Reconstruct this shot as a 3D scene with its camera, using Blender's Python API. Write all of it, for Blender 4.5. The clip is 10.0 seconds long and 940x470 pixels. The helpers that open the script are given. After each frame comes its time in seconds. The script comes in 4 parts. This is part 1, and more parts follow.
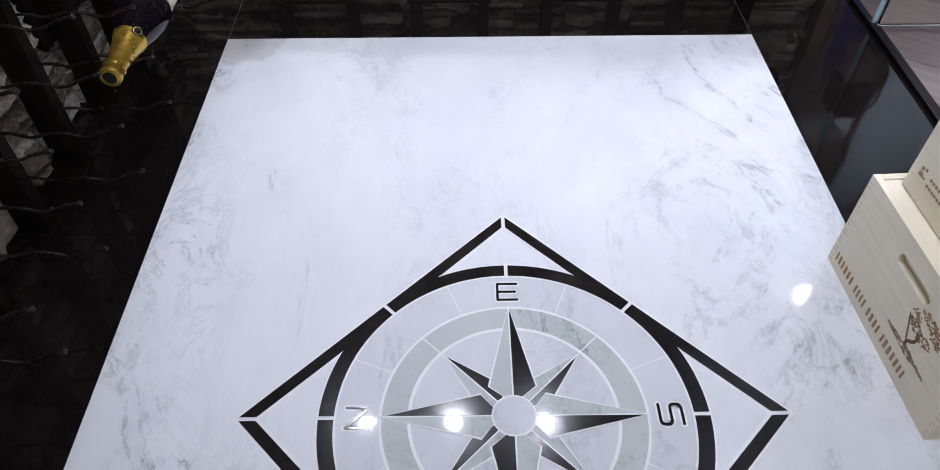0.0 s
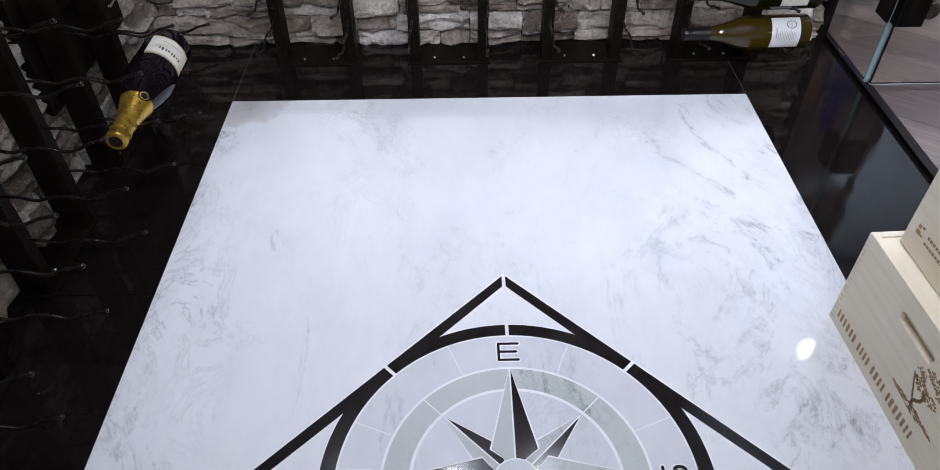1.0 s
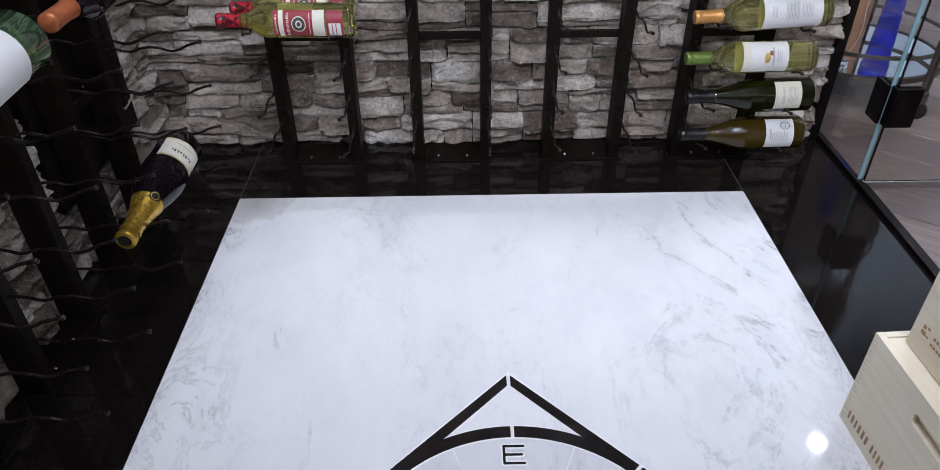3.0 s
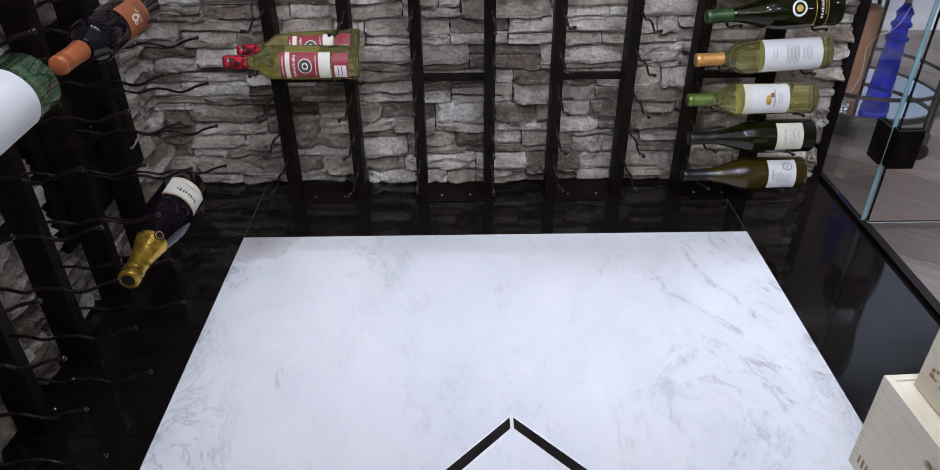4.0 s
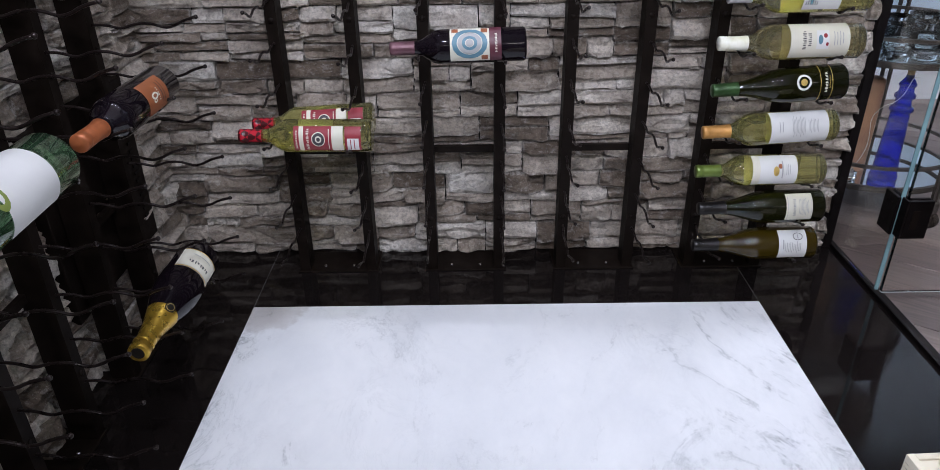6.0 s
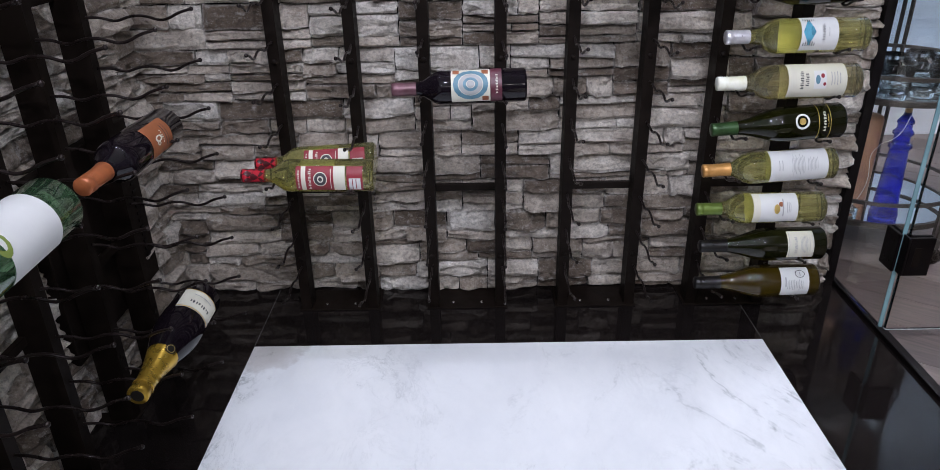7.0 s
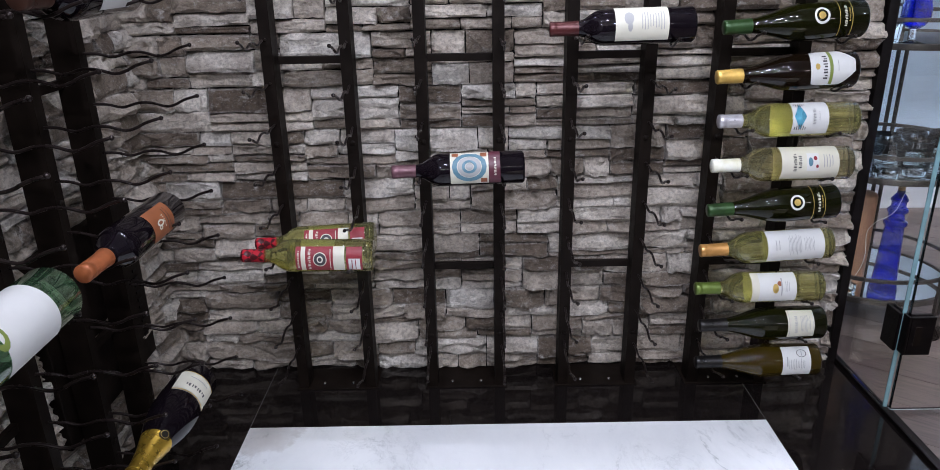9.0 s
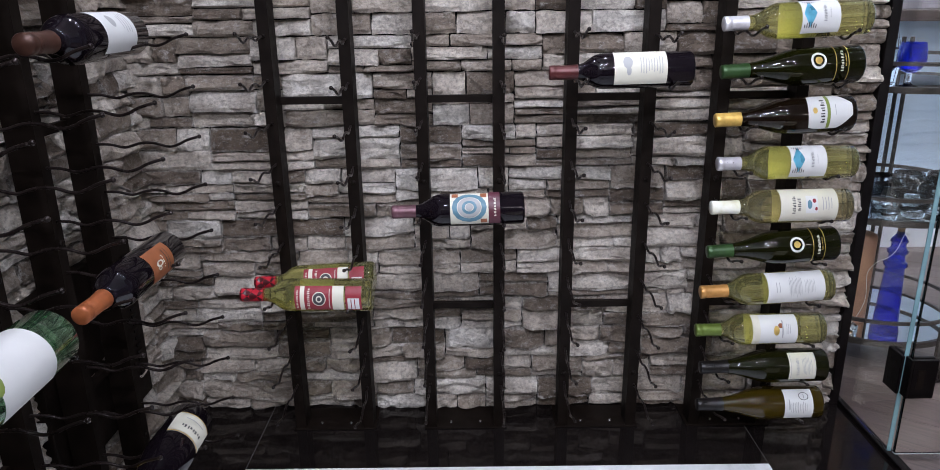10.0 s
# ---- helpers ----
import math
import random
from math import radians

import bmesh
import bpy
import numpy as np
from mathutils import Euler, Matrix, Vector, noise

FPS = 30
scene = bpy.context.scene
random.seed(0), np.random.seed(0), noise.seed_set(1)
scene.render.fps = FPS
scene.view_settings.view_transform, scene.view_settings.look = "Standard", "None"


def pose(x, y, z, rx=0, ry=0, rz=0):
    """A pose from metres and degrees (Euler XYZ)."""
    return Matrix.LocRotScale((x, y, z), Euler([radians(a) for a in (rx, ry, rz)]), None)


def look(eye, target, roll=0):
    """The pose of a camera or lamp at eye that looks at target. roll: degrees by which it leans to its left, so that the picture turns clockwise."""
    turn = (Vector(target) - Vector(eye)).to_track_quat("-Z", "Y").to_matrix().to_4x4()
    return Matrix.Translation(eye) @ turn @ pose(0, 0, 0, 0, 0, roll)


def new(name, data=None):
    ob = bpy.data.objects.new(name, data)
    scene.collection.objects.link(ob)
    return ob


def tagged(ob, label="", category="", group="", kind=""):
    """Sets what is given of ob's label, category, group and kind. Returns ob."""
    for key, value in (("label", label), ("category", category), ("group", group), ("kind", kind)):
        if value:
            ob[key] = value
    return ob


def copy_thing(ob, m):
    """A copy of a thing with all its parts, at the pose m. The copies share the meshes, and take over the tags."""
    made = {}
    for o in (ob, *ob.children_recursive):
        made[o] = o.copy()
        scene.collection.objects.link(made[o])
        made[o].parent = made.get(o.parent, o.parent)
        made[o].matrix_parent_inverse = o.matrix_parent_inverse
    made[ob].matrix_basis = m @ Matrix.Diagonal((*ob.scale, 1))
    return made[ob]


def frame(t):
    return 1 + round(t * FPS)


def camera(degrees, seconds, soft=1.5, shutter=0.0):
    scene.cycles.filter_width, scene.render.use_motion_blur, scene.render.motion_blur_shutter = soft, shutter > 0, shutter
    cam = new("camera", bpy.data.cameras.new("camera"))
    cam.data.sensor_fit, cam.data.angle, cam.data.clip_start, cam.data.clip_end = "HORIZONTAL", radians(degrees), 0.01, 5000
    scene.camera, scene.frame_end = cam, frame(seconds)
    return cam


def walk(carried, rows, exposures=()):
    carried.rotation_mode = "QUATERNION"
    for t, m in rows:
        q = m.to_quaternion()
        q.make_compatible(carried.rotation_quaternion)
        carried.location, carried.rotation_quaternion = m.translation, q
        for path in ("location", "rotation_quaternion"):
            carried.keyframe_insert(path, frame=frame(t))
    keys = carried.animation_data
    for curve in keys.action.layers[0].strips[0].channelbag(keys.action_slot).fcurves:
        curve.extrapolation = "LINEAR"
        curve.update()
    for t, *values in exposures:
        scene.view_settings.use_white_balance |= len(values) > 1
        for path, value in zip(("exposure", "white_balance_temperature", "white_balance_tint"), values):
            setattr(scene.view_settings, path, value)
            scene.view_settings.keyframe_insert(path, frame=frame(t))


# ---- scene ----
cam = camera(65.9, 10.0, 0.85)
PATH = [
    (0, (0.04, 0.088, 0.951), (0.053, 1.436, -0.525), -0.2),
    (0.5, (0.04, 0.09, 0.957), (0.053, 1.494, -0.468), -0.4),
    (1, (0.041, 0.092, 0.961), (0.053, 1.546, -0.412), -0.6),
    (1.5, (0.039, 0.095, 0.967), (0.053, 1.593, -0.358), -0.7),
    (2, (0.037, 0.096, 0.972), (0.052, 1.635, -0.306), -0.7),
    (2.5, (0.035, 0.096, 0.976), (0.051, 1.672, -0.255), -0.7),
    (3, (0.032, 0.098, 0.981), (0.05, 1.707, -0.207), -0.5),
    (4.5, (0.031, 0.102, 0.985), (0.037, 1.797, -0.078), -0.5),
    (5, (0.028, 0.104, 0.988), (0.029, 1.821, -0.039), -0.5),
    (5.5, (0.028, 0.106, 0.993), (0.023, 1.843, 0.002), -0.7),
    (7, (0.028, 0.114, 1.011), (0.015, 1.913, 0.138), -1.1),
    (7.5, (0.025, 0.117, 1.016), (0.017, 1.936, 0.185), -1.1),
    (8, (0.025, 0.119, 1.024), (0.018, 1.957, 0.234), -1.1),
    (8.5, (0.026, 0.121, 1.034), (0.02, 1.976, 0.284), -1.1),
    (9, (0.03, 0.121, 1.039), (0.021, 1.993, 0.335), -1.1),
    (9.5, (0.028, 0.124, 1.047), (0.022, 2.011, 0.385), -0.9),
    (10, (0.032, 0.126, 1.053), (0.023, 2.028, 0.436), -0.8),
]
walk(cam, [(t, look(eye, target, roll)) for t, eye, target, roll in PATH],
     exposures=((0, -0.01), (1.5, -0.05), (3, -0.12), (4.5, -0.16), (7, -0.15), (8.5, -0.10), (10, -0.03)))

# ---- world, lamps ----
world = bpy.data.worlds.new("world")
scene.world = world
world.use_nodes = True
world.node_tree.nodes["Background"].inputs["Color"].default_value = (0.75, 0.8, 1.0, 1)
world.node_tree.nodes["Background"].inputs["Strength"].default_value = 0.012

CEILING = 2.18
COOL = (0.862, 0.90, 1.07)
# x, y, watts, and the height on the back wall at which a tilted one is aimed (none: straight down)
# the row at y = -0.75 is unseen, added to soften the wall's shadows
DOWNLIGHTS = [(-0.44, 1.74, 3.8, None), (-0.02, 1.74, 3.8, None), (0.40, 1.74, 3.8, None), (-0.24, 0.35, 27.0, 0.46), (0.22, 0.35, 25.0, 0.46), (0.66, 0.35, 25.0, 0.50), (-0.55, -0.75, 52.0, 0.46), (0.12, -0.75, 43.0, 0.46), (0.75, -0.75, 54.0, 0.52), (-0.05, 0.55, 7.0, None), (0.45, 0.55, 5.2, None)]
# only the first is mirrored in the marble; the others are added fill
ROOM_LAMPS = [(1.87, 2.48, 9.0, None), (1.26, 2.70, 32.0, None), (3.3, 2.5, 15.0, None), (3.3, 0.4, 12.0, None)]


def lamp(x, y, z, watts, size, colour, aim=None):
    """A ceiling lamp: a disc that shines down, or a spot aimed at a height on the back wall."""
    data = bpy.data.lights.new("lamp", "AREA" if aim is None else "SPOT")
    data.energy, data.color = watts, colour
    if aim is None:
        data.shape, data.size = "DISK", size
    else:
        data.shadow_soft_size, data.spot_size, data.spot_blend = size / 2, radians(62), 0.8
    ob = new("lamp", data)
    ob.matrix_world = pose(x, y, z) if aim is None else look((x, y, z), (x * 0.6, 1.87, aim))
    return ob


# ---- materials ----
class Mat:
    """A procedural material under construction."""

    def __init__(self, name, rough=0.5, metal=0.0, colour=(0.5, 0.5, 0.5)):
        self.m = bpy.data.materials.new(name)
        self.m.use_nodes = True
        self.t = self.m.node_tree
        self.b = self.t.nodes["Principled BSDF"]
        self.set("Base Color", (*colour, 1)).set("Roughness", rough).set("Metallic", metal)

    def set(self, key, value):
        self.b.inputs[key].default_value = value
        return self

    def node(self, kind, **inputs):
        n = self.t.nodes.new(kind)
        for k, v in inputs.items():
            k = k.replace("_", " ")
            if isinstance(v, bpy.types.NodeSocket):
                self.t.links.new(v, n.inputs[k])
            else:
                n.inputs[k].default_value = v
        return n

    def where(self, scale=(1, 1, 1), space="world", turn=0.0):
        if space == "world":
            p = self.node("ShaderNodeNewGeometry").outputs["Position"]
        else:
            p = self.node("ShaderNodeTexCoord").outputs["Object"]
        return self.node("ShaderNodeMapping", Vector=p, Scale=scale, Rotation=(0, 0, radians(turn))).outputs["Vector"]

    def noise(self, vec, scale, detail=4.0, rough=0.55, distortion=0.0):
        return self.node("ShaderNodeTexNoise", Vector=vec, Scale=scale, Detail=detail, Roughness=rough, Distortion=distortion).outputs["Fac"]

    def ramp(self, fac, stops):
        n = self.node("ShaderNodeValToRGB", Fac=fac)
        e = n.color_ramp.elements
        while len(e) < len(stops):
            e.new(0.5)
        for s, (p, c) in zip(e, stops):
            s.position = p
            s.color = (*c, 1) if len(c) == 3 else c
        return n.outputs["Color"]

    def mix(self, fac, a, b, how="MIX"):
        n = self.t.nodes.new("ShaderNodeMix")
        n.data_type, n.blend_type = "RGBA", how
        for i, v in ((0, fac), (6, a), (7, b)):
            if isinstance(v, bpy.types.NodeSocket):
                self.t.links.new(v, n.inputs[i])
            else:
                n.inputs[i].default_value = v if i == 0 else (*v, 1)
        return n.outputs[2]

    def link(self, socket, key):
        self.t.links.new(socket, self.b.inputs[key])
        return self

    def bump(self, height, strength=0.3, distance=0.002):
        n = self.node("ShaderNodeBump", Height=height, Strength=strength, Distance=distance)
        self.t.links.new(n.outputs["Normal"], self.b.inputs["Normal"])
        return self

    def random(self):
        return self.node("ShaderNodeObjectInfo").outputs["Random"]

    def island(self):
        return self.node("ShaderNodeNewGeometry").outputs["Random Per Island"]


def make_stone(name, source):
    m = Mat(name, 0.58)
    v = m.where((1, 1, 1.7))
    rnd = m.random() if source == "object" else m.island()
    tone = m.ramp(rnd, [(0.0, (0.17, 0.125, 0.090)), (0.22, (0.36, 0.292, 0.232)), (0.52, (0.62, 0.535, 0.45)), (0.78, (0.90, 0.815, 0.715)), (1.0, (0.99, 0.94, 0.87))])
    big = m.noise(m.where((1, 1, 1.3)), 15, 6, 0.6)
    fine = m.noise(m.where((1, 1, 1.15)), 95, 10, 0.74, 0.2)
    speck = m.noise(m.where((1, 1, 1.2)), 330, 4, 0.65)
    col = m.mix(0.8, tone, m.ramp(big, [(0.32, (0.42, 0.375, 0.345)), (0.5, (0.80, 0.775, 0.755)), (0.64, (1.0, 1.0, 1.0))]), "MULTIPLY")
    col = m.mix(0.62, col, m.ramp(fine, [(0.38, (0.30, 0.27, 0.25)), (0.56, (1.0, 1.0, 1.0))]), "MULTIPLY")
    # brown stains, and pale mineral dust strengthened to paint in lit highlights
    col = m.mix(m.ramp(m.noise(m.where((1, 1, 2.4)), 19, 6, 0.7), [(0.56, (0, 0, 0)), (0.72, (0.45, 0.45, 0.45))]), col, (0.30, 0.225, 0.175))
    col = m.mix(m.ramp(m.noise(v, 38, 8, 0.75), [(0.54, (0, 0, 0)), (0.70, (0.5, 0.5, 0.5))]), col, (0.93, 0.90, 0.865))
    col = m.mix(m.ramp(speck, [(0.60, (0, 0, 0)), (0.70, (0.5, 0.5, 0.5))]), col, (0.92, 0.90, 0.88))
    if source == "object":
        # chipped pale rims, painted lighter still for the highlights on the edges
        xyz = m.node("ShaderNodeSeparateXYZ", Vector=m.where((1, 1, 1), "object"))
        for axis, low in (("X", 0.476), ("Z", 0.40)):
            side = m.node("ShaderNodeMath")
            side.operation = "ABSOLUTE"
            m.t.links.new(xyz.outputs[axis], side.inputs[0])
            worn_lit = m.mix(1.0, m.ramp(side.outputs[0], [(low, (0, 0, 0)), (0.5, (0.42, 0.42, 0.42))]), m.ramp(fine, [(0.42, (0, 0, 0)), (0.56, (1, 1, 1))]), "MULTIPLY")
            col = m.mix(worn_lit, col, (0.95, 0.925, 0.895))
    m.link(col, "Base Color")
    # stepped clefts where thin layers split away, over a fine crystalline grain
    steps = [(0.28, 0.0), (0.40, 0.10), (0.415, 0.34), (0.47, 0.42), (0.483, 0.62), (0.545, 0.68), (0.56, 0.90), (0.72, 1.0)]
    ledge = m.ramp(m.noise(m.where((1, 1, 1.7)), 19, 8, 0.60, 0.5), [(p, (h, h, h)) for p, h in steps])
    crag = m.mix(0.46, ledge, m.ramp(fine, [(0.2, (0, 0, 0)), (0.8, (1, 1, 1))]))
    crag = m.mix(0.15, crag, speck)
    m.bump(crag, 1.0, 0.016)
    return m.m


def make_marble(name, base, vein, amount, rough=0.03, sides=False):
    m = Mat(name, rough)
    v = m.where((1.0, 0.55, 1), turn=38)
    warp = m.noise(v, 2.6, 9, 0.68, 0.7)
    lines = m.ramp(warp, [(0.40, (0, 0, 0)), (0.485, (0.18, 0.18, 0.18)), (0.5, (1, 1, 1)), (0.515, (0.18, 0.18, 0.18)), (0.60, (0, 0, 0))])
    broken = m.ramp(m.noise(m.where((1, 0.6, 1), turn=38), 13, 9, 0.78, 0.4), [(0.44, (0, 0, 0)), (0.62, (1, 1, 1))])
    veins = m.mix(1.0, lines, broken, "MULTIPLY")
    if sides:
        x = m.node("ShaderNodeSeparateXYZ", Vector=m.where()).outputs["X"]
        off = m.node("ShaderNodeMath")
        off.operation = "SUBTRACT"
        m.t.links.new(x, off.inputs[0])
        off.inputs[1].default_value = 0.10
        far = m.node("ShaderNodeMath")
        far.operation = "ABSOLUTE"
        m.t.links.new(off.outputs[0], far.inputs[0])
        veins = m.mix(1.0, veins, m.ramp(far.outputs[0], [(0.18, (0.30, 0.30, 0.30)), (0.5, (1, 1, 1))]), "MULTIPLY")
    # a fine grey network in patches
    net = m.ramp(m.noise(m.where((1.0, 0.7, 1), turn=52), 8.5, 10, 0.72, 1.1), [(0.455, (0, 0, 0)), (0.492, (0.25, 0.25, 0.25)), (0.5, (1, 1, 1)), (0.508, (0.25, 0.25, 0.25)), (0.545, (0, 0, 0))])
    patch = m.ramp(m.noise(m.where((1, 0.8, 1), turn=20), 3.1, 3, 0.5), [(0.46, (0, 0, 0)), (0.64, (0.85, 0.85, 0.85))])
    net = m.mix(1.0, net, patch, "MULTIPLY")
    if sides:
        net = m.mix(1.0, net, m.ramp(far.outputs[0], [(0.22, (0.12, 0.12, 0.12)), (0.48, (1, 1, 1))]), "MULTIPLY")
    veins = m.mix(1.0, veins, net, "ADD")
    cloud = m.ramp(m.noise(v, 3.2, 8, 0.66, 0.3), [(0.32, (0.88, 0.89, 0.905)), (0.62, (1, 1, 1))])
    streak = m.ramp(m.noise(m.where((5.0, 0.5, 1), turn=28), 2.2, 5, 0.6), [(0.58, (0, 0, 0)), (0.72, (0.35, 0.35, 0.35))])
    col = m.mix(1.0, cloud, base, "MULTIPLY")
    col = m.mix(streak, col, tuple(min(1.0, c_ * 1.06) for c_ in base))
    col = m.mix(m.mix(1.0, veins, (amount, amount, amount), "MULTIPLY"), col, vein)
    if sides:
        # the shadow at the far corner of the slab, painted in as grey-brown
        shade_dist = m.node("ShaderNodeVectorMath", Vector=m.where())
        shade_dist.operation = "DISTANCE"
        shade_dist.inputs[1].default_value = (-0.500, 1.600, 0.0)
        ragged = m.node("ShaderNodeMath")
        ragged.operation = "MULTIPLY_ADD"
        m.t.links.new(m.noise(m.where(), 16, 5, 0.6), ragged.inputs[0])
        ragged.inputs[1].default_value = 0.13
        m.t.links.new(shade_dist.outputs["Value"], ragged.inputs[2])
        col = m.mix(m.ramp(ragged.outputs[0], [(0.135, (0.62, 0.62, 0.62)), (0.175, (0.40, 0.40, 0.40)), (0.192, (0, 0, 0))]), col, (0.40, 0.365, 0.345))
    m.link(col, "Base Color")
    m.link(m.ramp(broken, [(0, (rough, rough, rough)), (1, (rough + 0.05,) * 3)]), "Roughness")
    return m.m


def make_black_granite():
    m = Mat("black_granite", 0.05)
    v = m.where()
    m.link(m.ramp(m.noise(v, 220, 3), [(0.45, (0.0055, 0.0040, 0.0038)), (0.75, (0.017, 0.014, 0.013))]), "Base Color")
    m.link(m.ramp(m.noise(v, 6, 5), [(0.3, (0.03,) * 3), (0.8, (0.10,) * 3)]), "Roughness")
    m.set("Specular IOR Level", 0.40).set("Specular Tint", (1.0, 0.91, 0.84, 1))
    return m.m


def make_metal(name, colour, rough, metal=0.6, gloss=0.5):
    m = Mat(name, rough, metal, colour).set("Specular IOR Level", gloss)
    v = m.where()
    c2 = tuple(min(1, c * 1.9 + 0.0012) for c in colour)
    m.link(m.ramp(m.noise(v, 30, 5), [(0.35, colour), (0.8, c2)]), "Base Color")
    m.link(m.ramp(m.noise(v, 60, 4), [(0.3, (rough - 0.08,) * 3), (0.8, (rough + 0.1,) * 3)]), "Roughness")
    m.bump(m.noise(v, 500, 2), 0.12, 0.0006)
    return m.m


def make_pine():
    m = Mat("pine", 0.6)
    v = m.where((3.0, 2.2, 42), "object")
    grain = m.noise(v, 2.0, 5, 0.6, 0.5)
    m.link(m.mix(0.45, m.ramp(grain, [(0.3, (0.74, 0.64, 0.47)), (0.5, (0.85, 0.77, 0.59)), (0.8, (0.90, 0.84, 0.68))]),
                 m.ramp(m.noise(m.where((1, 1, 1), "object"), 7, 4), [(0.3, (0.80, 0.71, 0.53)), (0.7, (0.90, 0.84, 0.69))])), "Base Color")
    m.bump(grain, 0.15, 0.001)
    return m.m


def make_planks():
    m = Mat("grey_oak", 0.42)
    v = m.where((2.0, 44, 1), "object")
    grain = m.noise(v, 2.4, 8, 0.7, 0.8)
    tone = m.ramp(m.random(), [(0, (0.105, 0.074, 0.062)), (0.5, (0.148, 0.108, 0.090)), (1, (0.200, 0.152, 0.130))])
    m.link(m.mix(0.8, tone, m.ramp(grain, [(0.34, (0.36, 0.33, 0.31)), (0.62, (1, 1, 1))]), "MULTIPLY"), "Base Color")
    m.bump(grain, 0.1, 0.001)
    return m.m


def make_plain(name, colour, rough=0.5, metal=0.0, vary=0.12, scale=8.0, space="world"):
    m = Mat(name, rough, metal, colour)
    low = tuple(c * (1 - vary) for c in colour)
    m.link(m.ramp(m.noise(m.where((1, 1, 1), space), scale, 6, 0.6), [(0.3, low), (0.7, colour)]), "Base Color")
    return m.m


def make_glass(name, colour, rough=0.0, ior=1.45):
    m = Mat(name, rough, 0.0, colour)
    m.set("Transmission Weight", 1.0).set("IOR", ior)
    return m.m


def make_dark_glass(name, colour):
    m = Mat(name, 0.04, 0.0, colour)
    m.set("IOR", 1.48).set("Specular IOR Level", 0.38)
    return m.m


def make_wine(name, colour):
    """Clear bottle glass filled with wine: most of it bends the light, some goes straight through, gloss on top."""
    m = Mat(name, 0.0, 0.0, colour)
    m.set("Transmission Weight", 0.945).set("IOR", 1.335).set("Coat Weight", 1.0).set("Coat IOR", 1.6).set("Coat Roughness", 0.02)
    clear = m.node("ShaderNodeBsdfTransparent", Color=(*colour, 1))
    both = m.node("ShaderNodeMixShader", Fac=0.18)
    m.t.links.new(m.b.outputs["BSDF"], both.inputs[1])
    m.t.links.new(clear.outputs["BSDF"], both.inputs[2])
    m.t.links.new(both.outputs["Shader"], m.t.nodes["Material Output"].inputs["Surface"])
    return m.m


STONE = make_stone("ledgestone", "object")
STONE_FAR = make_stone("ledgestone_far", "island")
MORTAR = make_plain("mortar", (0.012, 0.011, 0.010), 0.95)
MARBLE = make_marble("white_marble", (0.82, 0.83, 0.84), (0.25, 0.27, 0.28), 0.74, sides=True)
MARBLE_GREY = make_marble("pale_grey_marble", (0.56, 0.59, 0.57), (0.22, 0.25, 0.235), 0.95)
MARBLE_PALE = make_marble("pale_inlay_marble", (0.70, 0.71, 0.73), (0.42, 0.43, 0.44), 0.7)
GROUT = make_plain("white_grout", (0.85, 0.85, 0.86), 0.35)
GRANITE = make_black_granite()
INLAY_BLACK = make_plain("black_inlay", (0.016, 0.013, 0.013), 0.12, 0, 0.5, 60)
BLACK_STEEL = make_metal("black_steel", (0.0055, 0.0034, 0.0024), 0.55, 0.0, 0.10)
DARK_BRONZE = make_metal("dark_bronze", (0.003, 0.002, 0.002), 0.5, 0.0, 0.10)
PEG_STEEL = make_metal("peg_steel", (0.015, 0.010, 0.009), 0.30, 0.5)
CHROME = make_metal("bright_steel", (0.6, 0.6, 0.6), 0.2, 1.0)
PINE = make_pine()
PLANK = make_planks()
END_GRAIN = make_plain("pine_end_grain", (0.68, 0.58, 0.42), 0.7, 0, 0.25, 160)
BURNT = make_plain("burnt_print", (0.47, 0.29, 0.15), 0.7, 0, 0.4, 40)
WALL_PAINT = make_plain("pale_wall_paint", (0.66, 0.78, 0.88), 0.6, 0, 0.04)
WHITE_PAINT = make_plain("white_paint", (0.8, 0.8, 0.8), 0.4, 0, 0.04)
GREY_PAINT = make_plain("grey_paint", (0.55, 0.55, 0.57), 0.6, 0, 0.05)
PANE = make_glass("clear_pane", (0.97, 0.99, 0.98), 0.0, 1.45)
PANE_EDGE = make_plain("teal_glass_edge", (0.22, 0.38, 0.41), 0.15, 0, 0.3, 12)
PANE_EDGE_CLEAR = make_plain("bright_glass_edge", (0.6, 0.66, 0.68), 0.1)
MIRROR = Mat("mirror", 0.02, 1.0, (0.85, 0.87, 0.88)).m
CART_IRON = make_metal("cart_iron", (0.05, 0.042, 0.036), 0.4)
CORK = make_plain("cork", (0.42, 0.27, 0.13), 0.8, 0, 0.5, 120)
COBALT = make_glass("cobalt_glass", (0.015, 0.07, 0.80), 0.04, 1.45)
COBALT.node_tree.nodes["Principled BSDF"].inputs["Transmission Weight"].default_value = 0.90
CLEAR = make_glass("clear_glass", (0.95, 0.97, 0.96), 0.02, 1.45)
TAN_WOOD = make_plain("tan_wood", (0.42, 0.22, 0.12), 0.5, 0, 0.3, 20)
PALE_GLASS = make_glass("pale_bottle_glass", (0.97, 0.985, 0.90), 0.0, 1.45)
GREEN_GLASS = make_glass("green_bottle_glass", (0.52, 0.86, 0.58), 0.0, 1.45)
WINE_PALE = make_wine("pale_wine", (0.96, 0.93, 0.42))
WINE_GOLD = make_wine("gold_wine", (0.97, 0.89, 0.52))
WINE_FAINT = make_wine("faint_wine", (0.40, 0.80, 0.46))
DARK_GREEN = make_dark_glass("dark_green_glass", (0.006, 0.0065, 0.001))
DARK_BROWN = make_dark_glass("dark_brown_glass", (0.007, 0.004, 0.002))
NEAR_BLACK = make_dark_glass("near_black_glass", (0.006, 0.004, 0.006))
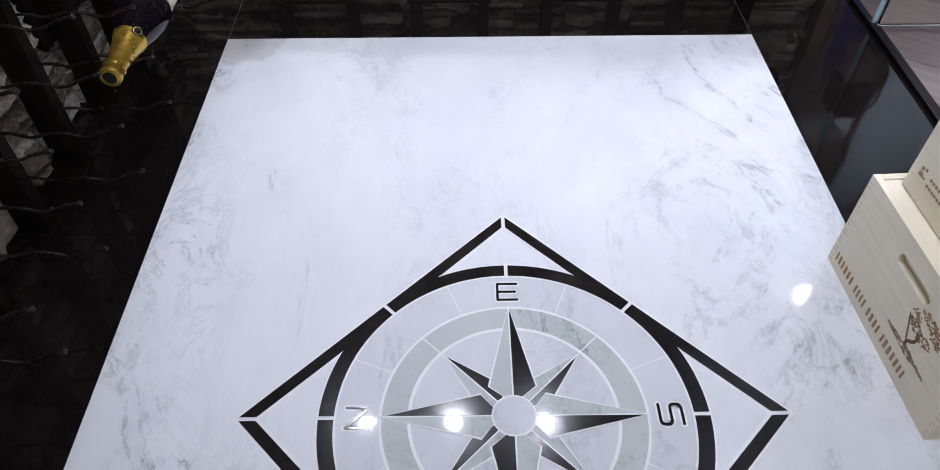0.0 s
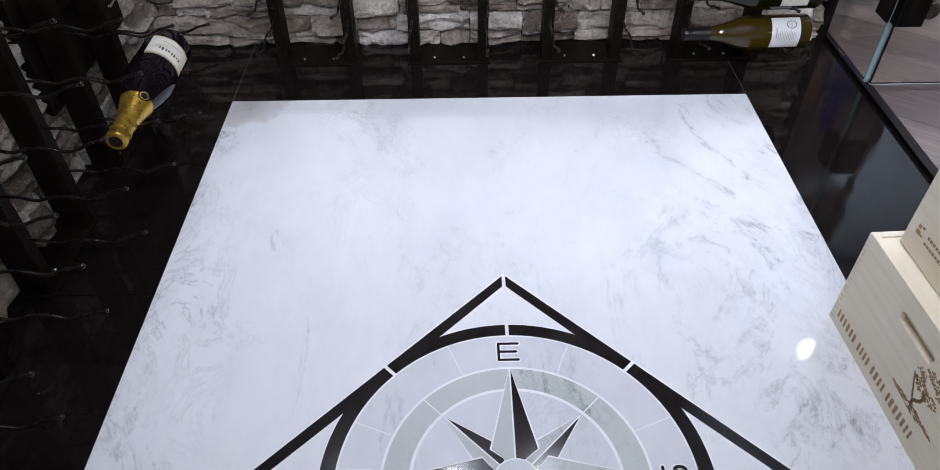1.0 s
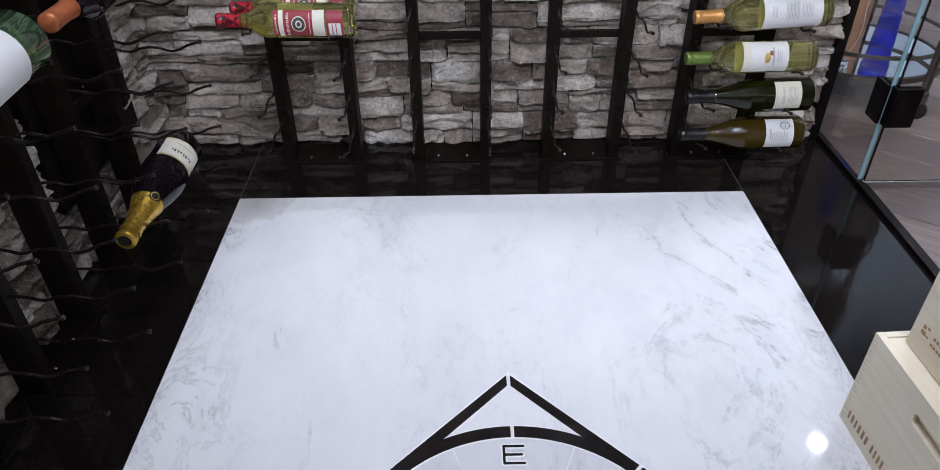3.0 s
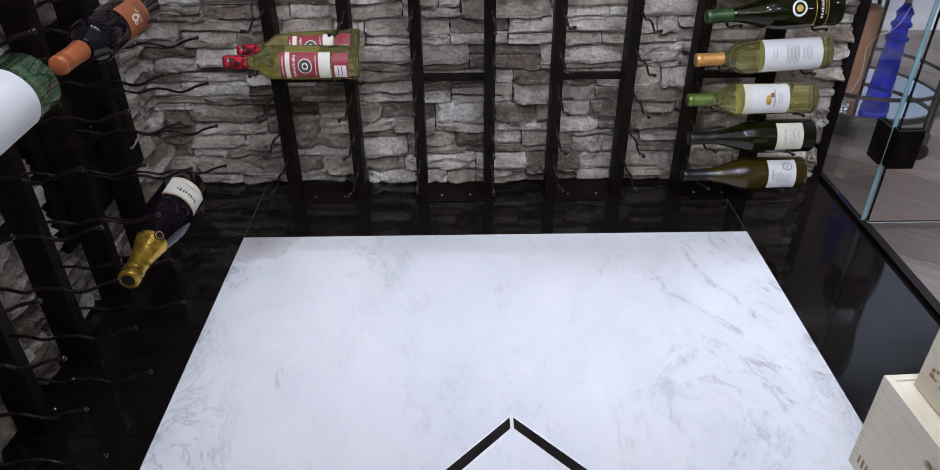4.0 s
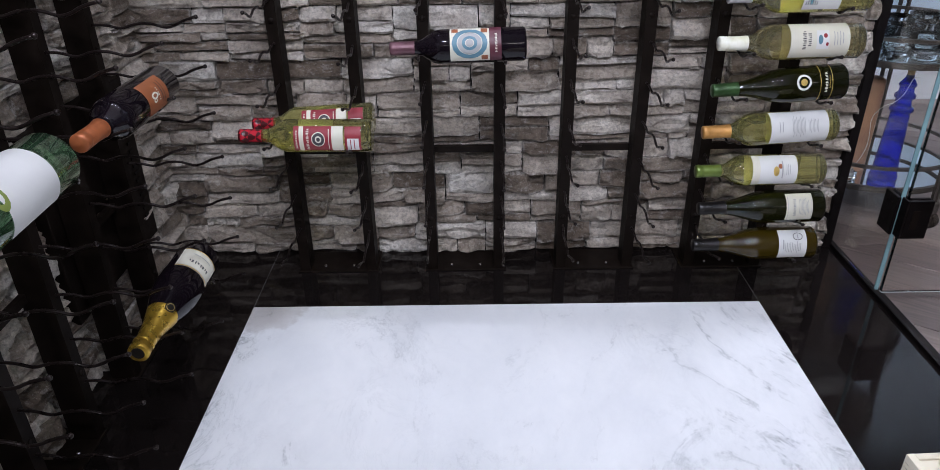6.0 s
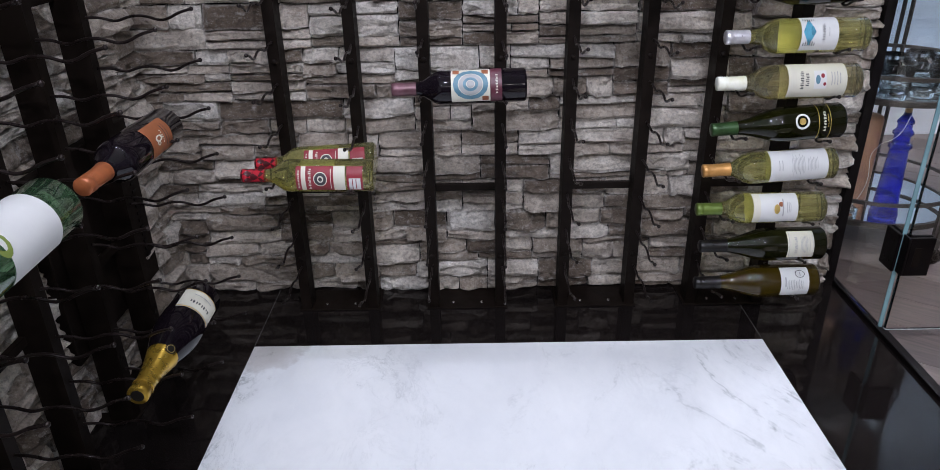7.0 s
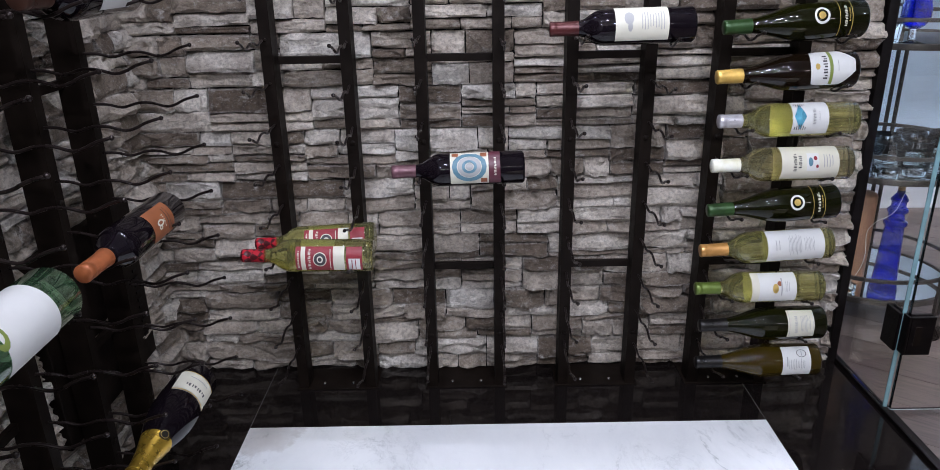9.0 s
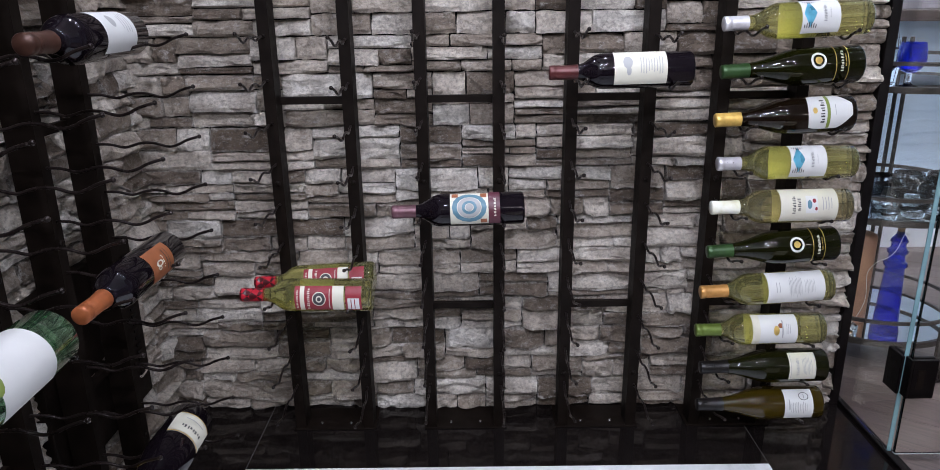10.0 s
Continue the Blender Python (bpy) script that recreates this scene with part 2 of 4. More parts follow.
OLIVE = make_dark_glass("olive_glass", (0.034, 0.022, 0.002))
LABEL_WHITE = make_plain("white_label", (0.67, 0.67, 0.655), 0.5, 0, 0.05, 30)
LABEL_CREAM = make_plain("cream_label", (0.66, 0.635, 0.53), 0.5, 0, 0.06, 30)
LABEL_RED = make_plain("red_label", (0.27, 0.018, 0.03), 0.45, 0, 0.2, 40)
LABEL_ORANGE = make_plain("orange_label", (0.30, 0.095, 0.035), 0.5, 0, 0.2, 40)
LABEL_TEAL = make_plain("teal_print", (0.10, 0.22, 0.29), 0.5, 0, 0.2, 60)
LABEL_PLUM = make_plain("plum_band", (0.10, 0.02, 0.035), 0.45, 0, 0.2, 40)
LABEL_GREEN = make_plain("green_band", (0.20, 0.26, 0.05), 0.5, 0, 0.15, 40)
INK = make_plain("ink", (0.05, 0.045, 0.05), 0.6)
INK_GREY = make_plain("grey_ink", (0.38, 0.38, 0.38), 0.6)
GOLD_PRINT = make_metal("gold_print", (0.55, 0.38, 0.12), 0.35, 0.7)
BLUE_FOIL = make_metal("blue_foil", (0.10, 0.36, 0.50), 0.3, 0.5)


def cap_mat(name, colour, rough=0.35, metal=0.35):
    return make_metal(name, colour, rough, metal)


def make_checked():
    m = Mat("red_checked_capsule", 0.3)
    v = m.node("ShaderNodeMapping", Vector=m.node("ShaderNodeTexCoord").outputs["Object"], Rotation=(0, radians(45), radians(45))).outputs["Vector"]
    n = m.node("ShaderNodeTexChecker", Vector=v, Scale=80.0)
    n.inputs["Color1"].default_value = (0.45, 0.015, 0.03, 1)
    n.inputs["Color2"].default_value = (0.06, 0.006, 0.008, 1)
    m.link(n.outputs["Color"], "Base Color")
    return m.m


CAP_RED = make_checked()
CAP_BLACK = cap_mat("black_capsule", (0.006, 0.005, 0.005))
CAP_GREEN = cap_mat("green_capsule", (0.09, 0.13, 0.025))
CAP_DEEP_GREEN = cap_mat("deep_green_capsule", (0.02, 0.05, 0.014))
CAP_COPPER = cap_mat("copper_capsule", (0.38, 0.19, 0.055))
CAP_GOLD = cap_mat("gold_capsule", (0.50, 0.32, 0.08))
CAP_CREAM = cap_mat("cream_capsule", (0.70, 0.68, 0.50), 0.4, 0.0)
CAP_SILVER = cap_mat("silver_capsule", (0.55, 0.53, 0.56), 0.35, 0.5)
CAP_PLUM = cap_mat("plum_capsule", (0.10, 0.045, 0.055))
CAP_MAROON = cap_mat("maroon_capsule", (0.06, 0.012, 0.012))
CAP_ORANGE = cap_mat("orange_capsule", (0.32, 0.095, 0.035))
CAP_BROWN = cap_mat("brown_capsule", (0.06, 0.026, 0.018))
SEAL_BLACK = Mat("seal_black", 0.55, 0.0, (0.012, 0.010, 0.008)).set("Specular IOR Level", 0.12).m
FOIL_GOLD = cap_mat("gold_foil", (0.40, 0.25, 0.035), 0.3, 0.75)


# ---- mesh helpers ----
def finish(bm, name, material, smooth=False):
    bmesh.ops.recalc_face_normals(bm, faces=bm.faces)
    me = bpy.data.meshes.new(name)
    bm.to_mesh(me)
    bm.free()
    me.materials.append(material)
    if smooth:
        for p in me.polygons:
            p.use_smooth = True
    return me


def part(name, bm, material, parent, label="", smooth=False):
    ob = new(name, bm if isinstance(bm, bpy.types.Mesh) else finish(bm, name, material, smooth))
    if parent:
        ob.parent = parent
    if label:
        ob["label"] = label
    return ob


def thing(name, label, category, group="", at=None):
    ob = new(name)
    ob.empty_display_size = 0.05
    if at is not None:
        ob.matrix_basis = at
    return tagged(ob, label, category, group)


def setting(name, label, category, bm=None, material=None):
    ob = new(name, finish(bm, name, material) if bm else None)
    return tagged(ob, label, category, kind="structure")


def box(x0, x1, y0, y1, z0, z1, bevel=0.0, bm=None):
    own = bm or bmesh.new()
    vs = [own.verts.new((x, y, z)) for x in (x0, x1) for y in (y0, y1) for z in (z0, z1)]
    faces = [own.faces.new([vs[i] for i in f]) for f in ((0, 1, 3, 2), (4, 6, 7, 5), (0, 4, 5, 1), (2, 3, 7, 6), (0, 2, 6, 4), (1, 5, 7, 3))]
    if bevel:
        edges = {e for f in faces for e in f.edges}
        bmesh.ops.bevel(own, geom=list(edges), offset=bevel, segments=2, affect="EDGES", profile=0.6)
    return own


def prism(points, z0, z1, bm=None):
    own = bm or bmesh.new()
    lo = [own.verts.new((x, y, z0)) for x, y in points]
    hi = [own.verts.new((x, y, z1)) for x, y in points]
    own.faces.new(hi)
    own.faces.new(lo[::-1])
    for i in range(len(points)):
        j = (i + 1) % len(points)
        own.faces.new((lo[i], lo[j], hi[j], hi[i]))
    return own


def lathe(profile, seg=32, bm=None, closed=False):
    """Turns (radius, height) pairs round the z axis."""
    own = bm or bmesh.new()
    rings = []
    for r, z in profile:
        if r < 1e-5:
            rings.append([own.verts.new((0, 0, z))])
        else:
            rings.append([own.verts.new((r * math.cos(2 * math.pi * i / seg), r * math.sin(2 * math.pi * i / seg), z)) for i in range(seg)])
    pairs = list(zip(rings, rings[1:])) + ([(rings[-1], rings[0])] if closed else [])
    for a, b in pairs:
        for i in range(seg):
            j = (i + 1) % seg
            if len(a) == 1 and len(b) > 1:
                own.faces.new((a[0], b[i], b[j]))
            elif len(b) == 1 and len(a) > 1:
                own.faces.new((a[i], b[0], a[j]))
            elif len(a) > 1:
                own.faces.new((a[i], b[i], b[j], a[j]))
    return own


def tube(points, r, seg=8, bm=None, closed=False):
    """A round rod along a line of points."""
    own = bm or bmesh.new()
    pts = [Vector(p) for p in points]
    n = len(pts)
    rings = []
    side = None
    for i, p in enumerate(pts):
        a, b = (pts[(i - 1) % n], pts[(i + 1) % n]) if closed else (pts[max(i - 1, 0)], pts[min(i + 1, n - 1)])
        d = (b - a).normalized()
        if side is None:
            side = d.orthogonal().normalized()
        side = (side - d * side.dot(d)).normalized()
        up = d.cross(side)
        rings.append([own.verts.new(p + r * (math.cos(2 * math.pi * k / seg) * side + math.sin(2 * math.pi * k / seg) * up)) for k in range(seg)])
    for a, b in list(zip(rings, rings[1:])) + ([(rings[-1], rings[0])] if closed else []):
        for k in range(seg):
            own.faces.new((a[k], a[(k + 1) % seg], b[(k + 1) % seg], b[k]))
    if not closed:
        own.faces.new(rings[0][::-1])
        own.faces.new(rings[-1])
    return own


def disc(cx, cy, r, z0, z1, seg=20, bm=None):
    return prism([(cx + r * math.cos(2 * math.pi * i / seg), cy + r * math.sin(2 * math.pi * i / seg)) for i in range(seg)], z0, z1, bm)


def moved(bm, m):
    bmesh.ops.transform(bm, matrix=m, verts=bm.verts)
    return bm


# ---- floor ----
MX0, MX1, MY0, MY1 = -0.515, 0.724, -0.40, 1.590
WALL_X, WALL_Y, GLASS_X = -0.782, 1.872, 1.025
floor = setting("floor", "polished black stone floor framing a white marble slab", "floor", box(-0.95, 1.05, -1.2, 2.0, -0.06, -0.022), MORTAR)
J = 0.0009
for x0, x1, y0, y1 in ((WALL_X - 0.03, MX0 - J, MY1 - 0.62, WALL_Y + 0.02), (WALL_X - 0.03, MX0 - J, 0.20, MY1 - 0.62 - 2 * J), (WALL_X - 0.03, MX0 - J, -1.2, 0.20 - 2 * J),
                       (MX0 + J, MX1 - J, MY1 + J, WALL_Y + 0.02), (MX1 + J, GLASS_X - 0.0145, MY1 - 1.2, WALL_Y + 0.02), (MX1 + J, GLASS_X - 0.0145, -1.2, MY1 - 1.2 - 2 * J), (MX0 + J, MX1 - J, -1.2, MY0 - J)):
    part("black_tile", box(x0, x1, y0, y1, -0.022, 0.0), GRANITE, floor)
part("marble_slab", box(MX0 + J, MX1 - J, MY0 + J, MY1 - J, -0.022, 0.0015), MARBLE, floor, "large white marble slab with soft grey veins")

JOINT = make_plain("floor_joint", (0.07, 0.065, 0.06), 0.8)
for x0, x1, y0, y1 in ((MX0 - J, MX0 + J, MY1 + 0.001, WALL_Y), (MX1 - J, MX1 + J, MY1 + 0.001, WALL_Y)):
    part("joint", box(x0, x1, y0, y1, -0.0215, -0.0006), JOINT, floor)

# ---- compass inlay ----
CX, CY, CR = 0.108, 0.600, 0.400
compass = thing("compass_inlay", "black and grey stone compass rose set into white marble", "floor inlay", at=pose(CX, CY, 0.0015))
Z1, Z2, Z3, Z4, Z5, Z6 = 0.0004, 0.0008, 0.0011, 0.0014, 0.0017, 0.0020


def arc(r0, r1, a0, a1, steps=16):
    outer = [(r1 * math.cos(a0 + (a1 - a0) * i / steps), r1 * math.sin(a0 + (a1 - a0) * i / steps)) for i in range(steps + 1)]
    inner = [(r0 * math.cos(a0 + (a1 - a0) * i / steps), r0 * math.sin(a0 + (a1 - a0) * i / steps)) for i in range(steps, -1, -1)]
    return outer + inner


def flat(points, z0, z1):
    bm = bmesh.new()
    n = len(points) // 2
    lo = [bm.verts.new((x, y, z0)) for x, y in points]
    hi = [bm.verts.new((x, y, z1)) for x, y in points]
    for i in range(n - 1):
        k = len(points) - 1 - i
        bm.faces.new((hi[i], hi[i + 1], hi[k - 1], hi[k]))
    for i in range(len(points)):
        j = (i + 1) % len(points)
        bm.faces.new((lo[i], lo[j], hi[j], hi[i]))
    return bm


Q = math.pi / 4
GAP = 0.0032
for i in range(4):
    a, b = i * 2 * Q, (i + 1) * 2 * Q
    for first in (0, 1):
        # half of one side of the diamond, from its tip to the middle of the side
        tip_o = Vector((CR * math.cos(a), CR * math.sin(a)) if first == 0 else (CR * math.cos(b), CR * math.sin(b)))
        tip_i = tip_o * 0.93
        mid_o = Vector((CR * math.cos(a) + CR * math.cos(b), CR * math.sin(a) + CR * math.sin(b))) / 2
        mid_i = mid_o * 0.93
        along = (mid_o - tip_o).normalized()
        radial = tip_o.normalized()
        across = Vector((-radial.y, radial.x))
        if across.dot(along) < 0:
            across = -across
        shift = across * GAP
        loose = along * GAP
        pts = [tip_o + shift - radial * GAP, mid_o - loose, mid_i - loose, tip_i + shift + radial * GAP * 0.0]
        rim = [tip_o + radial * 0.005, mid_o + mid_o.normalized() * 0.0035, mid_i - mid_i.normalized() * 0.0035, tip_i - radial * 0.005]
        part("grout_line", prism([tuple(p) for p in rim], 0, Z1), GROUT, compass)
        part("diamond_bar", prism([tuple(p) for p in pts], 0, Z3), INLAY_BLACK, compass)
R0, R1 = 0.2605, 0.2828
for i in range(8):
    a = i * Q
    part("grout_line", flat(arc(R0 - 0.003, R1 + 0.0028, a, a + Q), 0, Z2), GROUT, compass)
    part("ring_bar", flat(arc(R0, R1, a + 0.011, a + Q - 0.011), 0, Z4), INLAY_BLACK, compass)
    part("ring_field", flat(arc(0.1955, R0 - 0.003, a - Q / 2 + 0.006, a + Q / 2 - 0.006), 0, Z1 * 0.8), MARBLE_PALE, compass)
    part("grey_band", flat(arc(0.1545, 0.1915, a + 0.006, a + Q - 0.006), 0, Z3), MARBLE_GREY, compass)
    part("inner_field", flat(arc(0.04, 0.1500, a + 0.002, a + Q - 0.002), 0, Z1), MARBLE_PALE, compass)
part("grout_ring", flat(arc(0.1495, 0.1960, 0, 2 * math.pi, 64), 0, Z2), GROUT, compass)


def star_point(angle, reach, root, half, z, pale):
    c, s = math.cos(angle), math.sin(angle)

    def put(u, v):
        return (u * c - v * s, u * s + v * c)
    part("grout_line", prism([put(reach + 0.007, 0), put(root, half + 0.003), put(0.02, 0), put(root, -half - 0.003)], 0, z - 0.0004), GROUT, compass)
    part("pale_point", prism([put(reach, 0.0012), put(root, half), put(0.02, 0.0012)], 0, z), pale, compass)
    part("dark_point", prism([put(reach, -0.0012), put(0.02, -0.0012), put(root, -half)], 0, z), INLAY_BLACK, compass)


for i in range(4):
    star_point(Q + i * 2 * Q, 0.142, 0.052, 0.023, Z4 + 0.0004, MARBLE_GREY)
for i in range(4):
    star_point(i * 2 * Q, 0.188, 0.048, 0.034, Z6 + 0.0006, MARBLE_GREY)
part("grout_ring", flat(arc(0.0, 0.033, 0, 2 * math.pi, 32), 0, Z6 + 0.0008), GROUT, compass)
part("centre_disc", flat(arc(0.0, 0.0305, 0, 2 * math.pi, 32), 0, Z6 + 0.0012), MARBLE_PALE, compass)


def ribbon(path, wide, z0, z1, bm):
    """Flat strokes along a line of points, round at their joints."""
    for (x0, y0), (x1, y1) in zip(path, path[1:]):
        d = Vector((x1 - x0, y1 - y0)).normalized()
        nx, ny = -d.y * wide / 2, d.x * wide / 2
        prism([(x0 + nx, y0 + ny), (x0 - nx, y0 - ny), (x1 - nx, y1 - ny), (x1 + nx, y1 + ny)], z0, z1, bm)
    for k, (x, y) in enumerate(path):
        disc(x, y, wide / 2, z0, z1 + 0.00002 * (k % 2 + 1), 10, bm)


def bend(x0, y0, x1, y1, turn):
    """The rounded corner between a level and an upright stroke."""
    return [(x0 + (x1 - x0) * f, y0 + (y1 - y0) * g) for f, g in ((0, 0), (0.38, 0.08), (0.71, 0.29), (0.92, 0.62), (1, 1))][::turn]


LW, LH = 0.0160, 0.0164
LETTERS = {
    "E": [[(LW, LH), (-LW, LH), (-LW, -LH), (LW, -LH)], [(-LW, 0), (LW * 0.8, 0)]],
    "N": [[(-LW, -LH), (-LW, LH), (LW, -LH), (LW, LH)]],
    "S": [[(LW, LH), (-LW + 0.006, LH)] + bend(-LW + 0.006, LH, -LW, LH - 0.006, 1) + [(-LW, 0.005)] + bend(-LW + 0.006, 0, -LW, 0.005, -1) + [(LW - 0.006, 0)] + bend(LW - 0.006, 0, LW, -0.006, 1)
          + [(LW, -LH + 0.006)] + bend(LW - 0.006, -LH, LW, -LH + 0.006, -1) + [(-LW, -LH)]],
    "W": [[(-LW, LH), (-LW * 0.5, -LH), (0, LH * 0.6), (LW * 0.5, -LH), (LW, LH)]],
}


def letter(text, x, y, turn):
    for wide, z, mat_, nm in ((0.0100, Z1 * 0.9, GROUT, "letter_outline"), (0.0041, Z4, INLAY_BLACK, "letter")):
        bm = bmesh.new()
        for path in LETTERS[text]:
            clean = [p for k, p in enumerate(path) if k == 0 or (Vector(p) - Vector(path[k - 1])).length > 1e-5]
            ribbon(clean, wide, 0, z, bm)
        ob = part(nm, bm, mat_, compass)
        ob.matrix_basis = pose(x, y, 0, 0, 0, turn)


LR = 0.2265
letter("E", 0, LR, 0)
letter("N", -LR, 0, 90)
letter("S", LR, 0, -90)
letter("W", 0, -LR, 180)

# ---- stone walls ----
def stone_mesh(seed, joined=None, m=None):
    """A split-faced stone in a unit block: x along the wall, z up, its face towards -y."""
    rng = random.Random(seed)
    bm = joined if joined is not None else bmesh.new()
    nx, nz = 7, 4
    tilt, lean = rng.uniform(-0.4, 0.4), rng.uniform(-1.25, 0.25)
    off = Vector((rng.uniform(0, 90), rng.uniform(0, 90), rng.uniform(0, 90)))
    rugged = rng.uniform(0.35, 0.95)
    grid = []
    for k in range(nz + 1):
        row = []
        for i in range(nx + 1):
            u, w = i / nx, k / nz
            # columns and rows crowd towards the rim, which is chipped back
            uu, ww = 0.5 - 0.5 * math.cos(math.pi * (0.12 + 0.76 * u)) / math.cos(math.pi * 0.12), 0.5 - 0.5 * math.cos(math.pi * (0.15 + 0.7 * w)) / math.cos(math.pi * 0.15)
            x = uu - 0.5 + (rng.uniform(-0.03, 0.03) if 0 < i < nx else rng.uniform(-0.010, 0.010))
            z = ww - 0.5 + (rng.uniform(-0.05, 0.05) if 0 < k < nz else rng.uniform(-0.045, 0.030))
            cleft = noise.noise(Vector((2.6 * u, 0.0, 1.5 * w)) + off) + 0.5 * noise.noise(Vector((6.5 * u, 3.0, 3.2 * w)) + off)
            y = -1.0 - tilt * (u - 0.5) - lean * (w - 0.5) + rugged * cleft + rng.uniform(-0.07, 0.07)
            if k in (0, nz):
                y += rng.uniform(0.10, 0.30) + (0.25 if k == 0 else 0.0)
            if i in (0, nx):
                y += rng.uniform(0.10, 0.35)
            co = Vector((x, y, z))
            row.append(bm.verts.new(m @ co if m else co))
        grid.append(row)
    for k in range(nz):
        for i in range(nx):
            q = (grid[k][i], grid[k][i + 1], grid[k + 1][i + 1], grid[k + 1][i])
            turn = rng.randrange(2)
            bm.faces.new((q[turn], q[turn + 1], q[turn + 2]))
            bm.faces.new((q[turn], q[turn + 2], q[(turn + 3) % 4]))
    rim = grid[0] + [r[-1] for r in grid[1:]] + grid[-1][-2::-1] + [r[0] for r in grid[-2:0:-1]]
    back = []
    inv = m.inverted() if m else None
    for v in rim:
        co = inv @ v.co if m else v.co
        co = Vector((co.x, 0.6, co.z))
        back.append(bm.verts.new(m @ co if m else co))
    for i in range(len(rim)):
        j = (i + 1) % len(rim)
        bm.faces.new((rim[j], rim[i], back[i], back[j]))
    return bm


STONE_KINDS = []
for seed in range(40):
    me_ = finish(stone_mesh(seed), "stone", STONE)
    STONE_KINDS.append(me_)


def courses(width, height, rng):
    """Blocks of ledgestone that fill a wall: (left, right, bottom, top)."""
    out = []
    z = 0.0
    while z < height:
        band = rng.choice((0.066, 0.085, 0.105, 0.125))
        x = -rng.uniform(0, 0.12)
        while x < width:
            w = rng.uniform(0.13, 0.32)
            cuts = [0.0]
            while band - cuts[-1] > 0.056:
                cuts.append(cuts[-1] + rng.choice((0.017, 0.021, 0.026, 0.031, 0.038, 0.050)))
            if band - cuts[-1] < 0.014 and len(cuts) > 1:
                cuts.pop()
            cuts.append(band)
            for a, b in zip(cuts, cuts[1:]):
                u = x
                end = x + w
                while u < end - 0.004:
                    d = min(end - u, rng.uniform(0.075, 0.24))
                    if end - (u + d) < 0.05:
                        d = end - u
                    out.append((max(u, 0), min(u + d, width), z + a, z + b))
                    u += d
            x += w
        z += band
    return [s for s in out if s[1] - s[0] > 0.02]


def stone_wall(name, label, placed, width, height, near, seed):
    """placed: the pose of the wall's lower left corner, its face towards -y of that pose."""
    rng = random.Random(seed)
    wall = setting(name, label, "wall", moved(box(-0.005, width + 0.0, 0.012, 0.09, 0, CEILING), placed), MORTAR)
    rest = bmesh.new()
    count = 0
    for x0, x1, z0, z1 in courses(width, height, rng):
        depth = rng.uniform(0.012, 0.028) * (1.15 if z1 - z0 > 0.03 else 1.0)
        m = placed @ pose((x0 + x1) / 2, 0.008, (z0 + z1) / 2, rng.uniform(-2.5, 2.5), rng.uniform(-0.8, 0.8), rng.uniform(-1, 1)) @ Matrix.Diagonal((x1 - x0 - 0.0030, depth, z1 - z0 - 0.0026, 1))
        if near(x0, z0) and count < 330:
            ob = new("stone", STONE_KINDS[rng.randrange(len(STONE_KINDS))])
            ob.parent = wall
            ob.matrix_basis = m
            count += 1
        else:
            stone_mesh(rng.randrange(10000), rest, m)
    me = finish(rest, "stone_cladding", STONE_FAR)
    ob = new("stone_cladding", me)
    ob.parent = wall
    tagged(ob, kind="stuff")
    return wall


# ---- racks ----
RACK_W, UP_W, UP_D, RACK_H = 0.200, 0.026, 0.052, 1.75
PEG_RUN = 0.203
PEG_LOW, PEG_STEP = 0.131, 0.0948
INNER, OUTER = 0.056, 0.143


def peg_line(bend):
    """A rod with two cradles, one behind the other, and a raised tip."""
    pts = []
    for i in range(31):
        u = i / 30
        d = u * PEG_RUN
        z = 0.004 * u - 0.0080 * math.exp(-((d - INNER) / 0.021) ** 2) - 0.0095 * math.exp(-((d - OUTER) / 0.023) ** 2)
        if u > 0.8:
            z += (u - 0.8) * 0.045
        pts.append((bend * 0.004 * math.sin(math.pi * u), -d, z))
    return pts


def rod(bend):
    pts = peg_line(bend)
    bm = tube(pts, 0.0027, 8)
    tip = pts[-1]
    ball = bmesh.new()
    bmesh.ops.create_uvsphere(ball, u_segments=8, v_segments=6, radius=0.0042, matrix=Matrix.Translation(tip))
    me = bpy.data.meshes.new("tmp")
    ball.to_mesh(me)
    ball.free()
    bm.from_mesh(me)
    bpy.data.meshes.remove(me)
    return finish(bm, "peg", PEG_STEEL, True)


PEGS = (rod(-1), rod(1))


def upright_mesh():
    w, d, t = UP_W, UP_D, 0.004
    bm = prism([(0, 0), (w, 0), (w, d), (w - t, d), (w - t, t), (t, t), (t, d), (0, d)], 0.004, RACK_H)
    return finish(bm, "upright", BLACK_STEEL)


UPRIGHT = upright_mesh()


